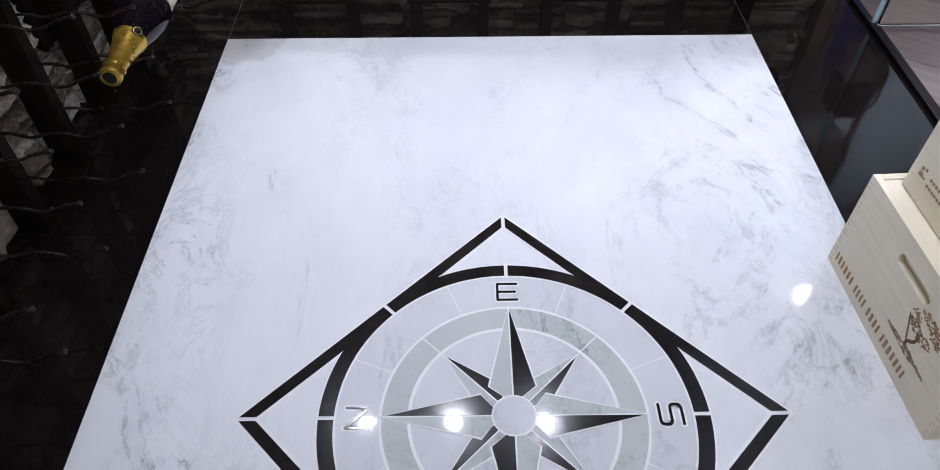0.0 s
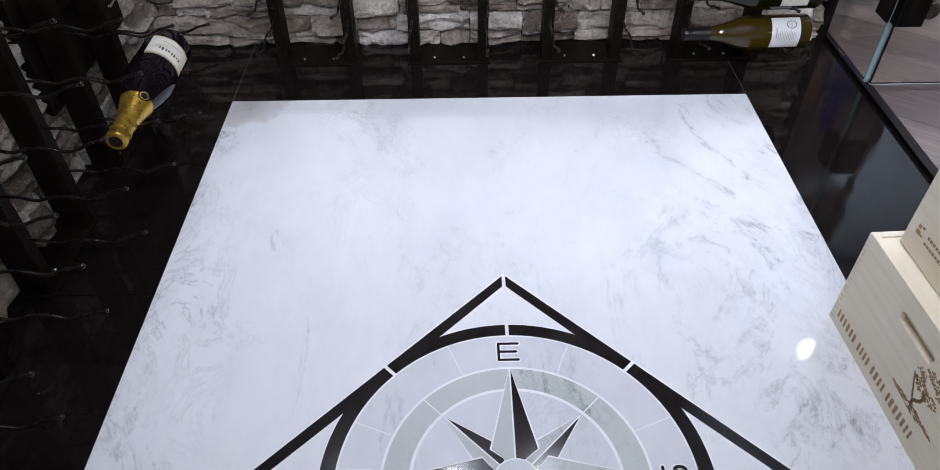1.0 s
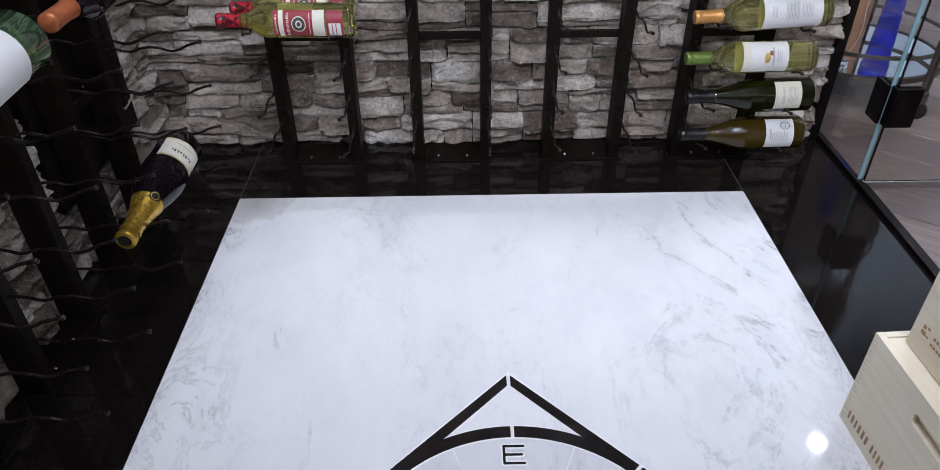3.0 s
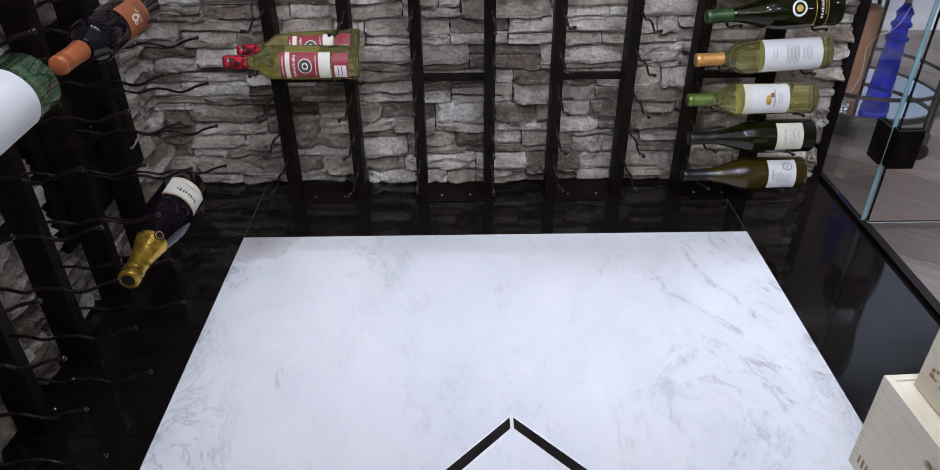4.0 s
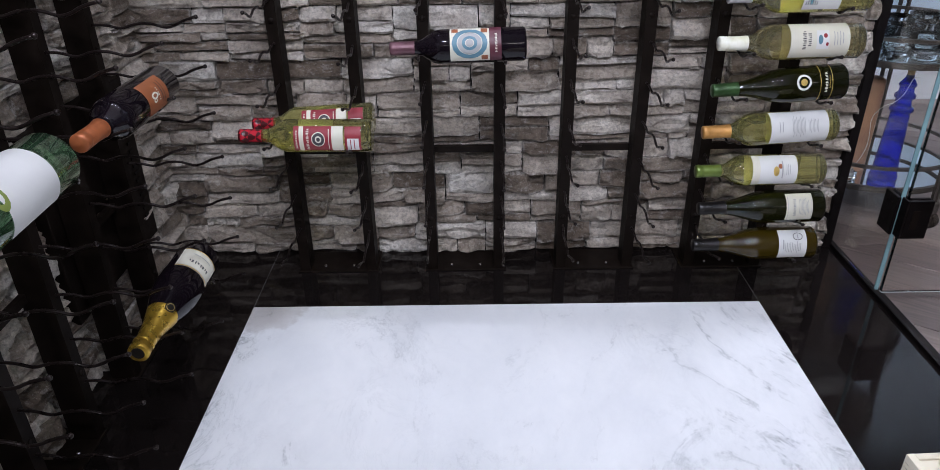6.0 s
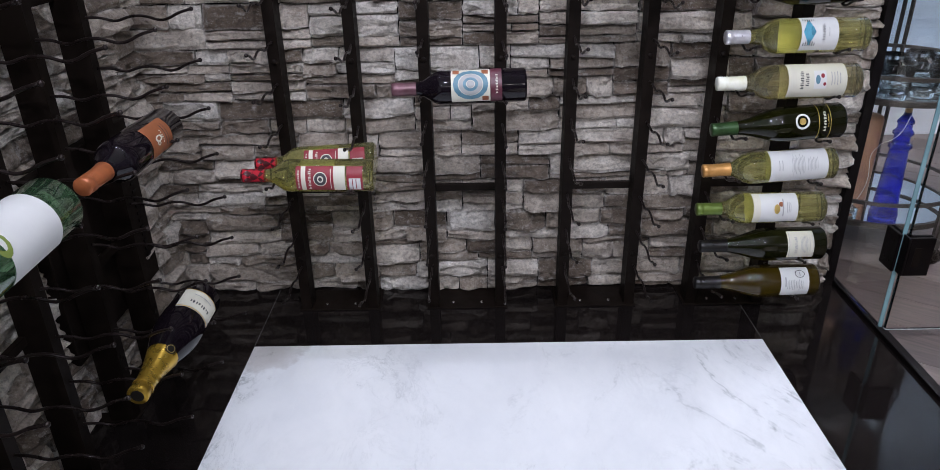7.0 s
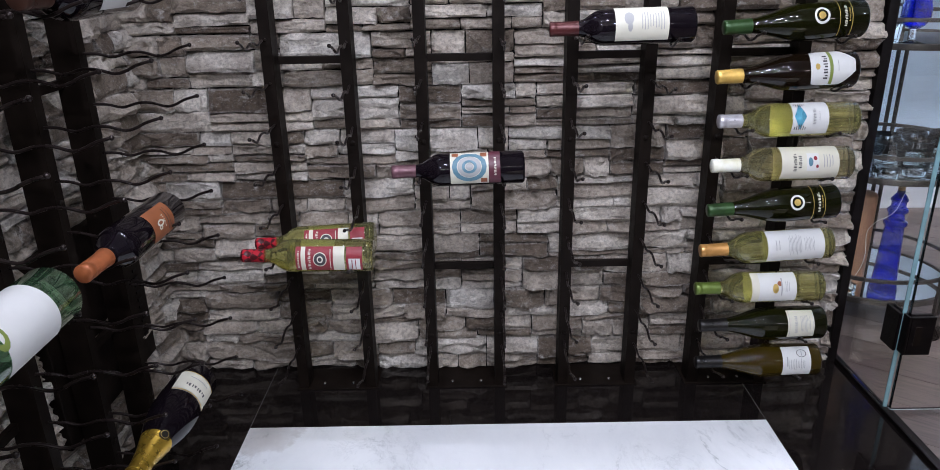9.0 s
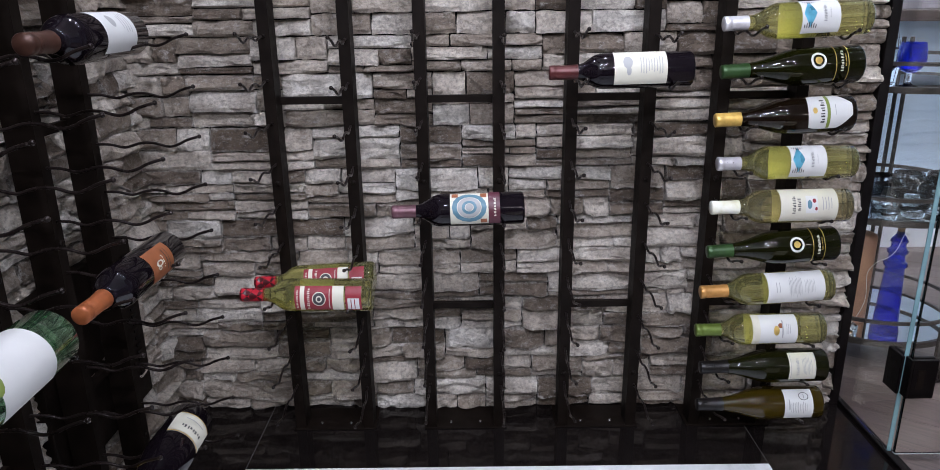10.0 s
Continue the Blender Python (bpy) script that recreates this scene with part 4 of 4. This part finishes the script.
def build_crate(label, length, depth, height):
    """A crate: x into it from its printed face at x = 0, y along the face, base at z = 0."""
    crate = thing("wine_crate", label, "wooden crate", "stacked wine crates")
    t = 0.011
    hz = height * 0.775
    # printed face with a hand slot
    bm = bmesh.new()
    n = 24
    hole = [slot_hole(i / n, 0) for i in range(n)]
    fr = []
    per = []
    y0, y1, z0, z1 = 0.0, length, 0.0, height
    cy, cz = length / 2, hz
    for s, w in hole:
        d = Vector((s, w)).normalized()
        ks = []
        if d.x > 1e-6: ks.append((y1 - cy) / d.x)
        if d.x < -1e-6: ks.append((y0 - cy) / d.x)
        if d.y > 1e-6: ks.append((z1 - cz) / d.y)
        if d.y < -1e-6: ks.append((z0 - cz) / d.y)
        k = min(ks)
        per.append((cy + d.x * k, cz + d.y * k))
    corners = [(y1, z1), (y0, z1), (y0, z0), (y1, z0)]
    for cyz in corners:
        i = min(range(n), key=lambda q: (per[q][0] - cyz[0]) ** 2 + (per[q][1] - cyz[1]) ** 2)
        per[i] = cyz
    for x in (0.0, t):
        a = [bm.verts.new((x, y, z)) for y, z in per]
        h = [bm.verts.new((x, cy + s, cz + w)) for s, w in hole]
        for i in range(n):
            j = (i + 1) % n
            bm.faces.new((a[i], a[j], h[j], h[i]))
        fr.append((a, h))
    for i in range(n):
        j = (i + 1) % n
        bm.faces.new((fr[0][0][i], fr[0][0][j], fr[1][0][j], fr[1][0][i]))
        bm.faces.new((fr[0][1][i], fr[0][1][j], fr[1][1][j], fr[1][1][i]))
    face = part("printed_panel", bm, PINE, crate)
    part("slot_back", box(t + 0.0002, t + 0.003, cy - 0.05, cy + 0.05, cz - 0.016, cz + 0.016), PINE, crate)
    part("end_panel", box(depth - t, depth, 0, length, 0, height, 0.001), PINE, crate)
    part("side_panel", box(t + 0.0005, depth - t - 0.0005, length - t, length, 0, height, 0.001), PINE, crate)
    part("side_panel", box(t + 0.0005, depth - t - 0.0005, 0, t, 0, height, 0.001), PINE, crate)
    part("bottom", box(t + 0.0005, depth - t - 0.0005, t + 0.0005, length - t - 0.0005, 0.001, 0.008), PINE, crate)
    part("lid", box(t + 0.0015, depth - t - 0.0015, t + 0.0015, length - t - 0.0015, height - 0.009, height - 0.002, 0.001), PINE, crate)
    return crate, face


def stamp(name, y0, y1, z0, z1, parent, x=-0.0006):
    return part(name, box(x, 0.0002, y0, y1, z0, z1), BURNT, parent)


crate, face = build_crate("pale pine wine crate with burnt brown lettering, on marble", 0.340, 0.30, 0.194)
rng = random.Random(4)
# the maker's name along the lower edge, as bars
y = 0.322
for word in (6, 4, 4, 7):
    bm = bmesh.new()
    for i in range(word):
        w = rng.choice((0.0042, 0.0052, 0.0060))
        box(-0.0005, 0.0002, y - w, y, 0.0185, 0.0355, bm=bm)
        y -= w + 0.0056
    part("word_bars", bm, BURNT, face)
    y -= 0.0065
# tree emblem: a gnarled trunk, leaning limbs, ragged leaves and ground
bm = bmesh.new()


def burn(cy, cz, ry, rz, lean=0.0):
    n = rng.choice((5, 6, 7))
    pts_ = []
    for q in range(n):
        a, k = 2 * math.pi * q / n, rng.uniform(0.6, 1.15)
        u, v = ry * k * math.cos(a), rz * k * math.sin(a)
        pts_.append((cy + u * math.cos(lean) - v * math.sin(lean), cz + u * math.sin(lean) + v * math.cos(lean)))
    lo, hi = ([bm.verts.new((x, p, z)) for p, z in pts_] for x in (0.0002, -0.0005))
    bm.faces.new(hi)
    for q in range(n):
        bm.faces.new((lo[q], lo[(q + 1) % n], hi[(q + 1) % n], hi[q]))


for i in range(210):
    a, r = rng.uniform(0, 6.28), rng.uniform(0.1, 1) ** 0.5
    if 0.5 < a < 0.9 or 3.3 < a < 3.6:
        continue
    burn(0.105 + 0.036 * r * math.cos(a), 0.118 + 0.025 * r * math.sin(a), rng.uniform(0.0008, 0.0040), rng.uniform(0.0008, 0.0026), rng.uniform(0, 3.1))
for i in range(34):
    u = i / 33
    burn(0.118 - 0.016 * u + 0.003 * math.sin(9 * u), 0.066 + 0.040 * u, 0.0042 - 0.0020 * u, 0.0028, 1.1)
    burn(0.122 + 0.018 * u, 0.076 + 0.034 * u, 0.0026, 0.0018, 0.8)
for i in range(120):
    u = rng.random()
    burn(0.062 + 0.100 * u, 0.060 + rng.uniform(-0.006, 0.007) * (1.2 - abs(2 * u - 1)), rng.uniform(0.0012, 0.0060), rng.uniform(0.0006, 0.0016), rng.uniform(-0.3, 0.3))
part("emblem", bm, BURNT, face, "burnt brown tree emblem")
crate.matrix_basis = pose(0.681, 0.555, 0.0015, 0, 0, 3.0)
# end grain of the finger joints at the corners of the printed face
for y0 in (0.3290, 0.0020):
    for i in range(9):
        for z in (0.008, 0.016):
            part("finger_joint", box(-0.0003, 0.0002, y0, y0 + 0.0085, z + 0.0205 * i, z + 0.0014 + 0.0205 * i), END_GRAIN, crate)

crate2, face2 = build_crate("pale pine wine crate with a small brown stamp, on another crate", 0.340, 0.27, 0.172)
for y0, z0, w, h in ((0.3215, 0.046, 0.006, 0.006), (0.3130, 0.050, 0.005, 0.004), (0.3220, 0.036, 0.009, 0.007), (0.3120, 0.037, 0.006, 0.003)):
    stamp("stamp_mark", y0 - w, y0, z0, z0 + h, face2)
for i in range(7):
    stamp("stamp_mark", 0.296 - 0.0070 * i - 0.0046, 0.296 - 0.0070 * i, 0.045, 0.0495, face2)
    stamp("stamp_mark", 0.298 - 0.0070 * i - 0.0050, 0.298 - 0.0070 * i, 0.033, 0.0375, face2)
crate2.matrix_basis = pose(0.716, 0.535, 0.1960, 0, 0, 3.0)

# ---- glass front: post, channel, fixed pane, open door ----
GX = 1.025
channel = setting("door_track", "black metal floor channel under the glass wall", "floor channel", box(GX - 0.0140, GX - 0.0060, -1.2, 1.899, -0.004, 0.011, 0.002), DARK_BRONZE)
part("outer_lip", box(GX + 0.0060, GX + 0.0160, -1.2, 1.899, -0.010, 0.004, 0.002), DARK_BRONZE, channel)
part("sill", box(GX - 0.0058, GX + 0.0058, -1.2, 1.899, -0.004, 0.0068), BLACK_STEEL, channel)
post = setting("post", "black metal post where stone meets glass", "post", box(0.990, 1.014, 1.853, 1.955, -0.004, CEILING, 0.002), DARK_BRONZE)
part("glazing_bead", box(1.0145, 1.034, 1.900, 1.955, 0.0, CEILING, 0.002), DARK_BRONZE, post)
DY = 1.618
pane1 = setting("window_1", "fixed clear glass panel with teal edge", "glass panel")
pane = part("pane", box(GX - 0.005, GX + 0.005, DY + 0.010, 1.8995, 0.0075, CEILING - 0.06), PANE, pane1)
edge = part("pane_edge", box(GX - 0.0049, GX + 0.0049, DY + 0.0078, DY + 0.0098, 0.0075, CEILING - 0.06), PANE_EDGE, pane1)
door = thing("glass_door", "frameless clear glass door standing open on black hinges", "glass door")
leaf = part("leaf", box(GX + 0.004, GX + 0.80, DY - 0.010, DY, 0.012, 2.1), PANE, door)
part("bottom_edge", box(GX + 0.004, GX + 0.80, DY - 0.0098, DY - 0.0002, 0.0096, 0.0118), PANE_EDGE_CLEAR, door, "bright polished bottom edge")
for ob in (pane, edge, leaf):
    ob.visible_shadow = False
HZ0, HZ1 = 0.165, 0.262
hinge = part("hinge", box(GX - 0.002, GX + 0.003, DY - 0.0185, DY + 0.0072, HZ0, HZ1, 0.001), DARK_BRONZE, door, "black metal patch hinge")
part("wall_plate", box(GX - 0.013, GX - 0.0055, DY + 0.004, DY + 0.060, HZ0, HZ1, 0.0015), DARK_BRONZE, hinge)
part("wall_plate", box(GX + 0.0055, GX + 0.012, DY + 0.004, DY + 0.060, HZ0, HZ1, 0.0015), DARK_BRONZE, hinge)
part("door_plate", box(GX + 0.0035, GX + 0.060, DY - 0.0185, DY - 0.0105, HZ0, HZ1, 0.0015), DARK_BRONZE, hinge)
part("door_plate", box(GX + 0.013, GX + 0.060, DY + 0.0005, DY + 0.008, HZ0, HZ1, 0.0015), DARK_BRONZE, hinge)
part("recess", box(GX + 0.016, GX + 0.032, DY - 0.0195, DY - 0.0186, HZ0 + 0.024, HZ1 - 0.024), BLACK_STEEL, hinge)
for yy in (DY + 0.022, DY + 0.044):
    for zz in (HZ0 + 0.022, HZ1 - 0.022):
        sc = part("screw", lathe([(0, 0.0012), (0.0028, 0.001), (0.003, 0)], 10), BLACK_STEEL, hinge)
        sc.matrix_basis = pose(GX - 0.013, yy, zz, 0, -90, 0)

# ---- bar cart in the next room ----
KX, KY, KR = 1.235, 2.185, 0.235
cart = thing("bar_cart", "round dark metal bar cart with mirrored shelves", "bar cart", at=pose(KX, KY, 0))
TIERS = (0.125, 0.475, 0.825)


def hoop(r, z, thick, tall, bm=None):
    return lathe([(r - thick, z), (r, z), (r, z + tall), (r - thick, z + tall)], 64, bm, closed=True)


for z in TIERS:
    tier = part("shelf_rim", hoop(KR, z - 0.012, 0.010, 0.016), CART_IRON, cart, smooth=False)
    part("mirror", lathe([(0, z - 0.004), (KR - 0.011, z - 0.004), (KR - 0.011, z), (0, z)], 64), MIRROR, tier, "mirrored glass shelf")
    part("rail", hoop(KR, z + 0.056, 0.007, 0.010), CART_IRON, cart)
for ang in (59, 178, 296):
    for d in (-2.6, 2.6):
        a = radians(ang + d)
        x, y = (KR + 0.004) * math.cos(a), (KR + 0.004) * math.sin(a)
        part("upright", moved(box(-0.004, 0.004, -0.006, 0.006, 0.075, 0.93, 0.001), pose(x, y, 0, 0, 0, ang)), CART_IRON, cart)
    a = radians(ang)
    wx, wy = (KR + 0.004) * math.cos(a), (KR + 0.004) * math.sin(a)
    caster = part("caster", moved(box(-0.011, 0.011, -0.014, 0.014, 0.046, 0.078, 0.003), pose(wx, wy, 0, 0, 0, ang)), CART_IRON, cart)
    part("wheel", moved(lathe([(0, -0.009), (0.022, -0.009), (0.026, -0.006), (0.026, 0.006), (0.022, 0.009), (0, 0.009)], 24), pose(wx, wy, 0.024, 90, 0, ang)), BLACK_STEEL, caster, smooth=False)

# cobalt bottle in the shape of a lighthouse
BZ = TIERS[0]
blue = thing("lighthouse_bottle", "cobalt blue glass lighthouse bottle with a cork", "glass bottle", at=pose(1.212, 2.022, BZ) @ Matrix.Diagonal((0.72, 0.72, 1.0, 1)))
prof = [(0, 0.001), (0.050, 0.0), (0.052, 0.004), (0.052, 0.016), (0.048, 0.020), (0.049, 0.026), (0.0455, 0.032), (0.0425, 0.080), (0.0385, 0.140), (0.0345, 0.196), (0.0335, 0.205), (0.042, 0.209), (0.0425, 0.217), (0.036, 0.221),
        (0.0295, 0.224), (0.0285, 0.243), (0.0365, 0.247), (0.037, 0.254), (0.030, 0.259), (0.0265, 0.262), (0.0255, 0.276), (0.031, 0.279), (0.030, 0.284), (0.021, 0.294), (0.0145, 0.300), (0.0135, 0.308)]
inner = [(max(r - 0.0035, 0.008), z + 0.002) for r, z in prof[:1:-1]]
part("glass", lathe(prof + inner + [(0, 0.010)], 36), COBALT, blue, smooth=True)
part("cork", lathe([(0, 0.290), (0.0105, 0.290), (0.0125, 0.312), (0.0142, 0.338), (0.0132, 0.341), (0, 0.341)], 20), CORK, blue, "tan cork stopper", True)
wire = thing("light_string", "thin pale wire trailing from the bottle to a battery case", "light string")
pts = []
for i in range(40):
    u = i / 39
    pts.append((1.205 - 0.10 * u + 0.012 * math.sin(9 * u), 1.972 + 0.06 * u + 0.012 * math.sin(14 * u), BZ + 0.315 - 0.16 * u - 0.145 * max(0, u - 0.45) / 0.55 + 0.012 * math.sin(11 * u)))
part("cable", tube(pts, 0.0008, 6), LABEL_CREAM, wire, smooth=True)
case = part("battery_case", box(1.085, 1.137, 2.020, 2.060, BZ + 0.001, BZ + 0.026, 0.004), CLEAR, wire, "clear plastic battery case")
part("cell", moved(lathe([(0, 0), (0.007, 0), (0.007, 0.044), (0, 0.044)], 12), pose(1.089, 2.040, BZ + 0.012, 0, 90, 0)), CHROME, case)
tubeob = thing("rolling_pin", "tan wooden cylinder standing on the cart", "wooden cylinder", at=pose(1.172, 2.120, BZ))
part("body", lathe([(0, 0), (0.030, 0), (0.033, 0.004), (0.033, 0.262), (0.030, 0.270), (0.020, 0.275), (0, 0.276)], 28), TAN_WOOD, tubeob, smooth=True)


def tumbler(x, y, z):
    g = thing("tumbler", "ribbed clear glass tumbler on the cart", "drinking glass", "tumblers on the middle shelf", pose(x, y, z))
    bm = bmesh.new()
    seg = 40
    prof_ = [(0.001, 0.001), (0.031, 0.0), (0.034, 0.004), (0.0375, 0.05), (0.0395, 0.095), (0.0375, 0.0955), (0.0350, 0.05), (0.031, 0.016), (0.001, 0.014)]
    rings = []
    for r, h in prof_:
        rings.append([bm.verts.new(((r + (0.0012 if i % 2 and 0.004 < h < 0.07 and r > 0.033 else 0)) * math.cos(2 * math.pi * i / seg), (r + (0.0012 if i % 2 and 0.004 < h < 0.07 and r > 0.033 else 0)) * math.sin(2 * math.pi * i / seg), h)) for i in range(seg)])
    for a, b_ in zip(rings, rings[1:]):
        for i in range(seg):
            bm.faces.new((a[i], a[(i + 1) % seg], b_[(i + 1) % seg], b_[i]))
    part("glass", bm, CLEAR, g, smooth=True)
    return g


MZ = TIERS[1]
first = tumbler(1.150, 2.010, MZ)
for x, y in ((1.235, 2.030), (1.315, 2.060), (1.110, 2.090), (1.195, 2.115), (1.280, 2.140), (1.370, 2.130)):
    copy_thing(first, pose(x, y, MZ))
TZ = TIERS[2]
gob = thing("goblet", "cobalt blue cut glass goblet with a clear stem", "goblet", at=pose(1.150, 2.005, TZ))
part("foot", lathe([(0, 0), (0.032, 0), (0.033, 0.003), (0.012, 0.008), (0.006, 0.014), (0.009, 0.020), (0.006, 0.026), (0.008, 0.032), (0.006, 0.038), (0, 0.038)], 28), CLEAR, gob, smooth=True)
bowl = part("bowl", lathe([(0, 0.036), (0.012, 0.038), (0.024, 0.046), (0.032, 0.058), (0.0345, 0.072), (0.0335, 0.088), (0.030, 0.104), (0.0285, 0.112), (0.0270, 0.112), (0.0285, 0.102), (0.0315, 0.086), (0.0325, 0.072), (0.029, 0.058), (0.020, 0.048), (0, 0.043)], 28), COBALT, gob, smooth=False)
for i in range(9):
    a = 2 * math.pi * i / 9
    for tilt_, z in ((28, 0.066), (-28, 0.066), (0, 0.086)):
        part("cut", moved(box(-0.0006, 0.0010, -0.0011, 0.0011, -0.011, 0.011), pose(0.0335 * math.cos(a), 0.0335 * math.sin(a), z, 0, 0, math.degrees(a)) @ pose(0, 0, 0, tilt_, 0, 0)), CLEAR, bowl)
dec = thing("crystal_decanter", "tall clear cut crystal vase on the top shelf", "vase", at=pose(1.105, 2.060, TZ))
part("glass", lathe([(0, 0), (0.036, 0), (0.040, 0.01), (0.044, 0.06), (0.040, 0.10), (0.026, 0.15), (0.024, 0.19), (0.034, 0.25), (0.032, 0.25), (0.021, 0.19), (0.022, 0.15), (0.036, 0.10), (0.039, 0.06), (0, 0.02)], 18), CLEAR, dec, smooth=False)

# ---- next room ----
# assumed colour for unseen walls, dark so that floor and bottles reflect less
DARK_UNSEEN = make_plain("dark_unseen_wall", (0.12, 0.13, 0.16), 0.6, 0, 0.06)
ROOM_Y, ROOM_X = 3.15, 4.2
back = setting("wall_north", "pale blue white painted wall of the next room", "wall", box(0.6, ROOM_X, ROOM_Y, ROOM_Y + 0.1, -0.02, 2.6), WALL_PAINT)
part("baseboard", box(1.0, ROOM_X, ROOM_Y - 0.016, ROOM_Y - 0.0005, -0.004, 0.13, 0.003), WHITE_PAINT, back, "white baseboard")
setting("wall_east", "unseen wall closing the next room, dark to dim floor reflections", "wall", box(ROOM_X, ROOM_X + 0.1, -3.0, ROOM_Y + 0.1, -0.02, 2.6), DARK_UNSEEN)
setting("wall_south", "unseen wall behind the walk, dark to dim reflections", "wall", box(-2.0, ROOM_X + 0.1, -3.1, -3.0, -0.02, 2.6), DARK_UNSEEN)
setting("wall_west", "painted wall beside the entry", "wall", box(-0.95, -0.885, -3.0, 0.0, -0.02, 2.6), GREY_PAINT)
setting("partition", "painted back of the stone wall", "wall", box(-0.9, 0.988, 1.966, 2.03, -0.02, 2.6), WALL_PAINT)
setting("wall_return", "painted wall end of the next room", "wall", box(0.6, 0.68, 2.04, ROOM_Y, -0.02, 2.6), WALL_PAINT)
shelf = thing("wall_shelf", "dark wooden shelf on the pale wall", "shelf")
part("board", box(1.45, 2.6, ROOM_Y - 0.20, ROOM_Y - 0.001, 0.955, 0.995, 0.002), make_plain("dark_wood", (0.09, 0.065, 0.055), 0.45, 0, 0.4, 14), shelf)
pic = thing("picture", "small framed grey picture standing on the shelf", "picture")
part("frame", box(1.70, 2.02, ROOM_Y - 0.06, ROOM_Y - 0.04, 0.996, 1.22, 0.002), make_plain("greyish_print", (0.3, 0.27, 0.28), 0.5, 0, 0.5, 9), pic)
ceiling = setting("ceiling", "white painted ceiling with small recessed downlights", "ceiling", box(-1.0, ROOM_X, -3.1, ROOM_Y, CEILING + 0.004, CEILING + 0.1), WHITE_PAINT)
subfloor = setting("ground", "dark subfloor", "ground", box(-2.0, ROOM_X + 0.1, -3.1, ROOM_Y + 0.1, -0.12, -0.065), MORTAR)

glow = Mat("lamp_glow", 0.5)
glow.set("Emission Color", (*COOL, 1)).set("Emission Strength", 42.0)
for x, y, w, aim in DOWNLIGHTS + ROOM_LAMPS:
    fix = thing("downlight", "small round recessed ceiling downlight, several of them unseen and added as fill", "ceiling light", "ceiling downlights", pose(x, y, CEILING))
    part("trim", lathe([(0.034, -0.004), (0.056, -0.004), (0.058, 0.0), (0.034, 0.0)], 32, closed=True), WHITE_PAINT, fix, smooth=False)
    part("lens", lathe([(0, -0.002), (0.033, -0.002), (0.033, 0.0), (0, 0.0)], 32), glow.m, fix, "glowing lamp lens")
    lamp(x, y, CEILING - (0.008 if aim is None else 0.035), w, 0.062, COOL, aim)

bright = Mat("bulb_glow", 0.5)
bright.set("Emission Color", (1.0, 0.97, 0.95, 1)).set("Emission Strength", 70.0)
# rows of small bulbs far behind, whose dots show in the bottles
for x0, n, step in ((-1.0, 12, 0.07), (0.1, 7, 0.06), (2.35, 14, 0.065)):
    bar = thing("bulb_row", "slim black ceiling bar with a row of bright bulbs", "ceiling light", "bulb rows", pose(x0, -2.55, CEILING - 0.10))
    part("bar", box(-0.04, step * (n - 1) + 0.04, -0.02, 0.02, 0.03, 0.104, 0.003), BLACK_STEEL, bar)
    for i in range(n):
        part("bulb", moved(lathe([(0, -0.018), (0.012, -0.013), (0.017, 0.0), (0.012, 0.016), (0.008, 0.031), (0, 0.031)], 14), pose(i * step, 0, 0)), bright.m, bar, smooth=True)
strip = thing("light_tube", "bright straight ceiling light tube", "ceiling light", at=pose(3.3, -2.5, CEILING - 0.05))
part("tube", box(0, 0.55, -0.03, 0.03, -0.01, 0.03, 0.004), bright.m, strip)
part("mount", box(0.05, 0.50, -0.02, 0.02, 0.031, 0.054), WHITE_PAINT, strip)

# ---- wooden floor of the next room ----
oak = setting("floor_oak", "grey brown oak plank floor", "floor", box(GX + 0.0165, ROOM_X, -3.0, ROOM_Y, -0.064, -0.022), MORTAR)
PW, PL, TURN_ = 0.150, 1.20, -36.0
plank_mesh = finish(box(0.0006, PL - 0.0006, 0.0006, PW - 0.0006, -0.020, -0.004, 0.0012), "plank", PLANK)
rng = random.Random(9)
frame_ = pose(1.1, 2.2, 0, 0, 0, TURN_)
for j in range(-38, 14):
    off = rng.uniform(0, PL)
    for i in range(-5, 5):
        m = frame_ @ pose(i * PL + off, j * PW, 0)
        corners_ = [m @ Vector(c) for c in ((0, 0, 0), (PL, 0, 0), (PL, PW, 0), (0, PW, 0))]
        if min(c.x for c in corners_) < GX + 0.0165 or max(c.x for c in corners_) > ROOM_X or max(c.y for c in corners_) > ROOM_Y - 0.017 or min(c.y for c in corners_) < -2.9:
            # cut planks along the walls
            bm = bmesh.new()
            bm.from_mesh(plank_mesh)
            moved(bm, m)
            for co, no in (((GX + 0.0170, 0, 0), (-1, 0, 0)), ((ROOM_X, 0, 0), (1, 0, 0)), ((0, ROOM_Y - 0.001, 0), (0, 1, 0)), ((0, -2.9, 0), (0, -1, 0))):
                bmesh.ops.bisect_plane(bm, geom=bm.verts[:] + bm.edges[:] + bm.faces[:], plane_co=co, plane_no=no, clear_outer=True)
            if len(bm.faces):
                moved(bm, m.inverted())
                ob = new("plank", finish(bm, "plank", PLANK))
                ob.parent = oak
                ob.matrix_basis = m
            else:
                bm.free()
        else:
            ob = new("plank", plank_mesh)
            ob.parent = oak
            ob.matrix_basis = m

# ---- stones, last ----
wall_back = stone_wall("wall_back", "grey brown split ledgestone wall", pose(WALL_X, WALL_Y, 0), 0.995 - WALL_X, 1.62, lambda x, z: z < 1.05, 3)
wall_left = stone_wall("wall_left", "grey ledgestone side wall behind the racks", pose(WALL_X, 0.0, 0, 0, 0, 90), WALL_Y + 0.06, 1.62, lambda x, z: x > 1.15 and z < 1.0, 8)
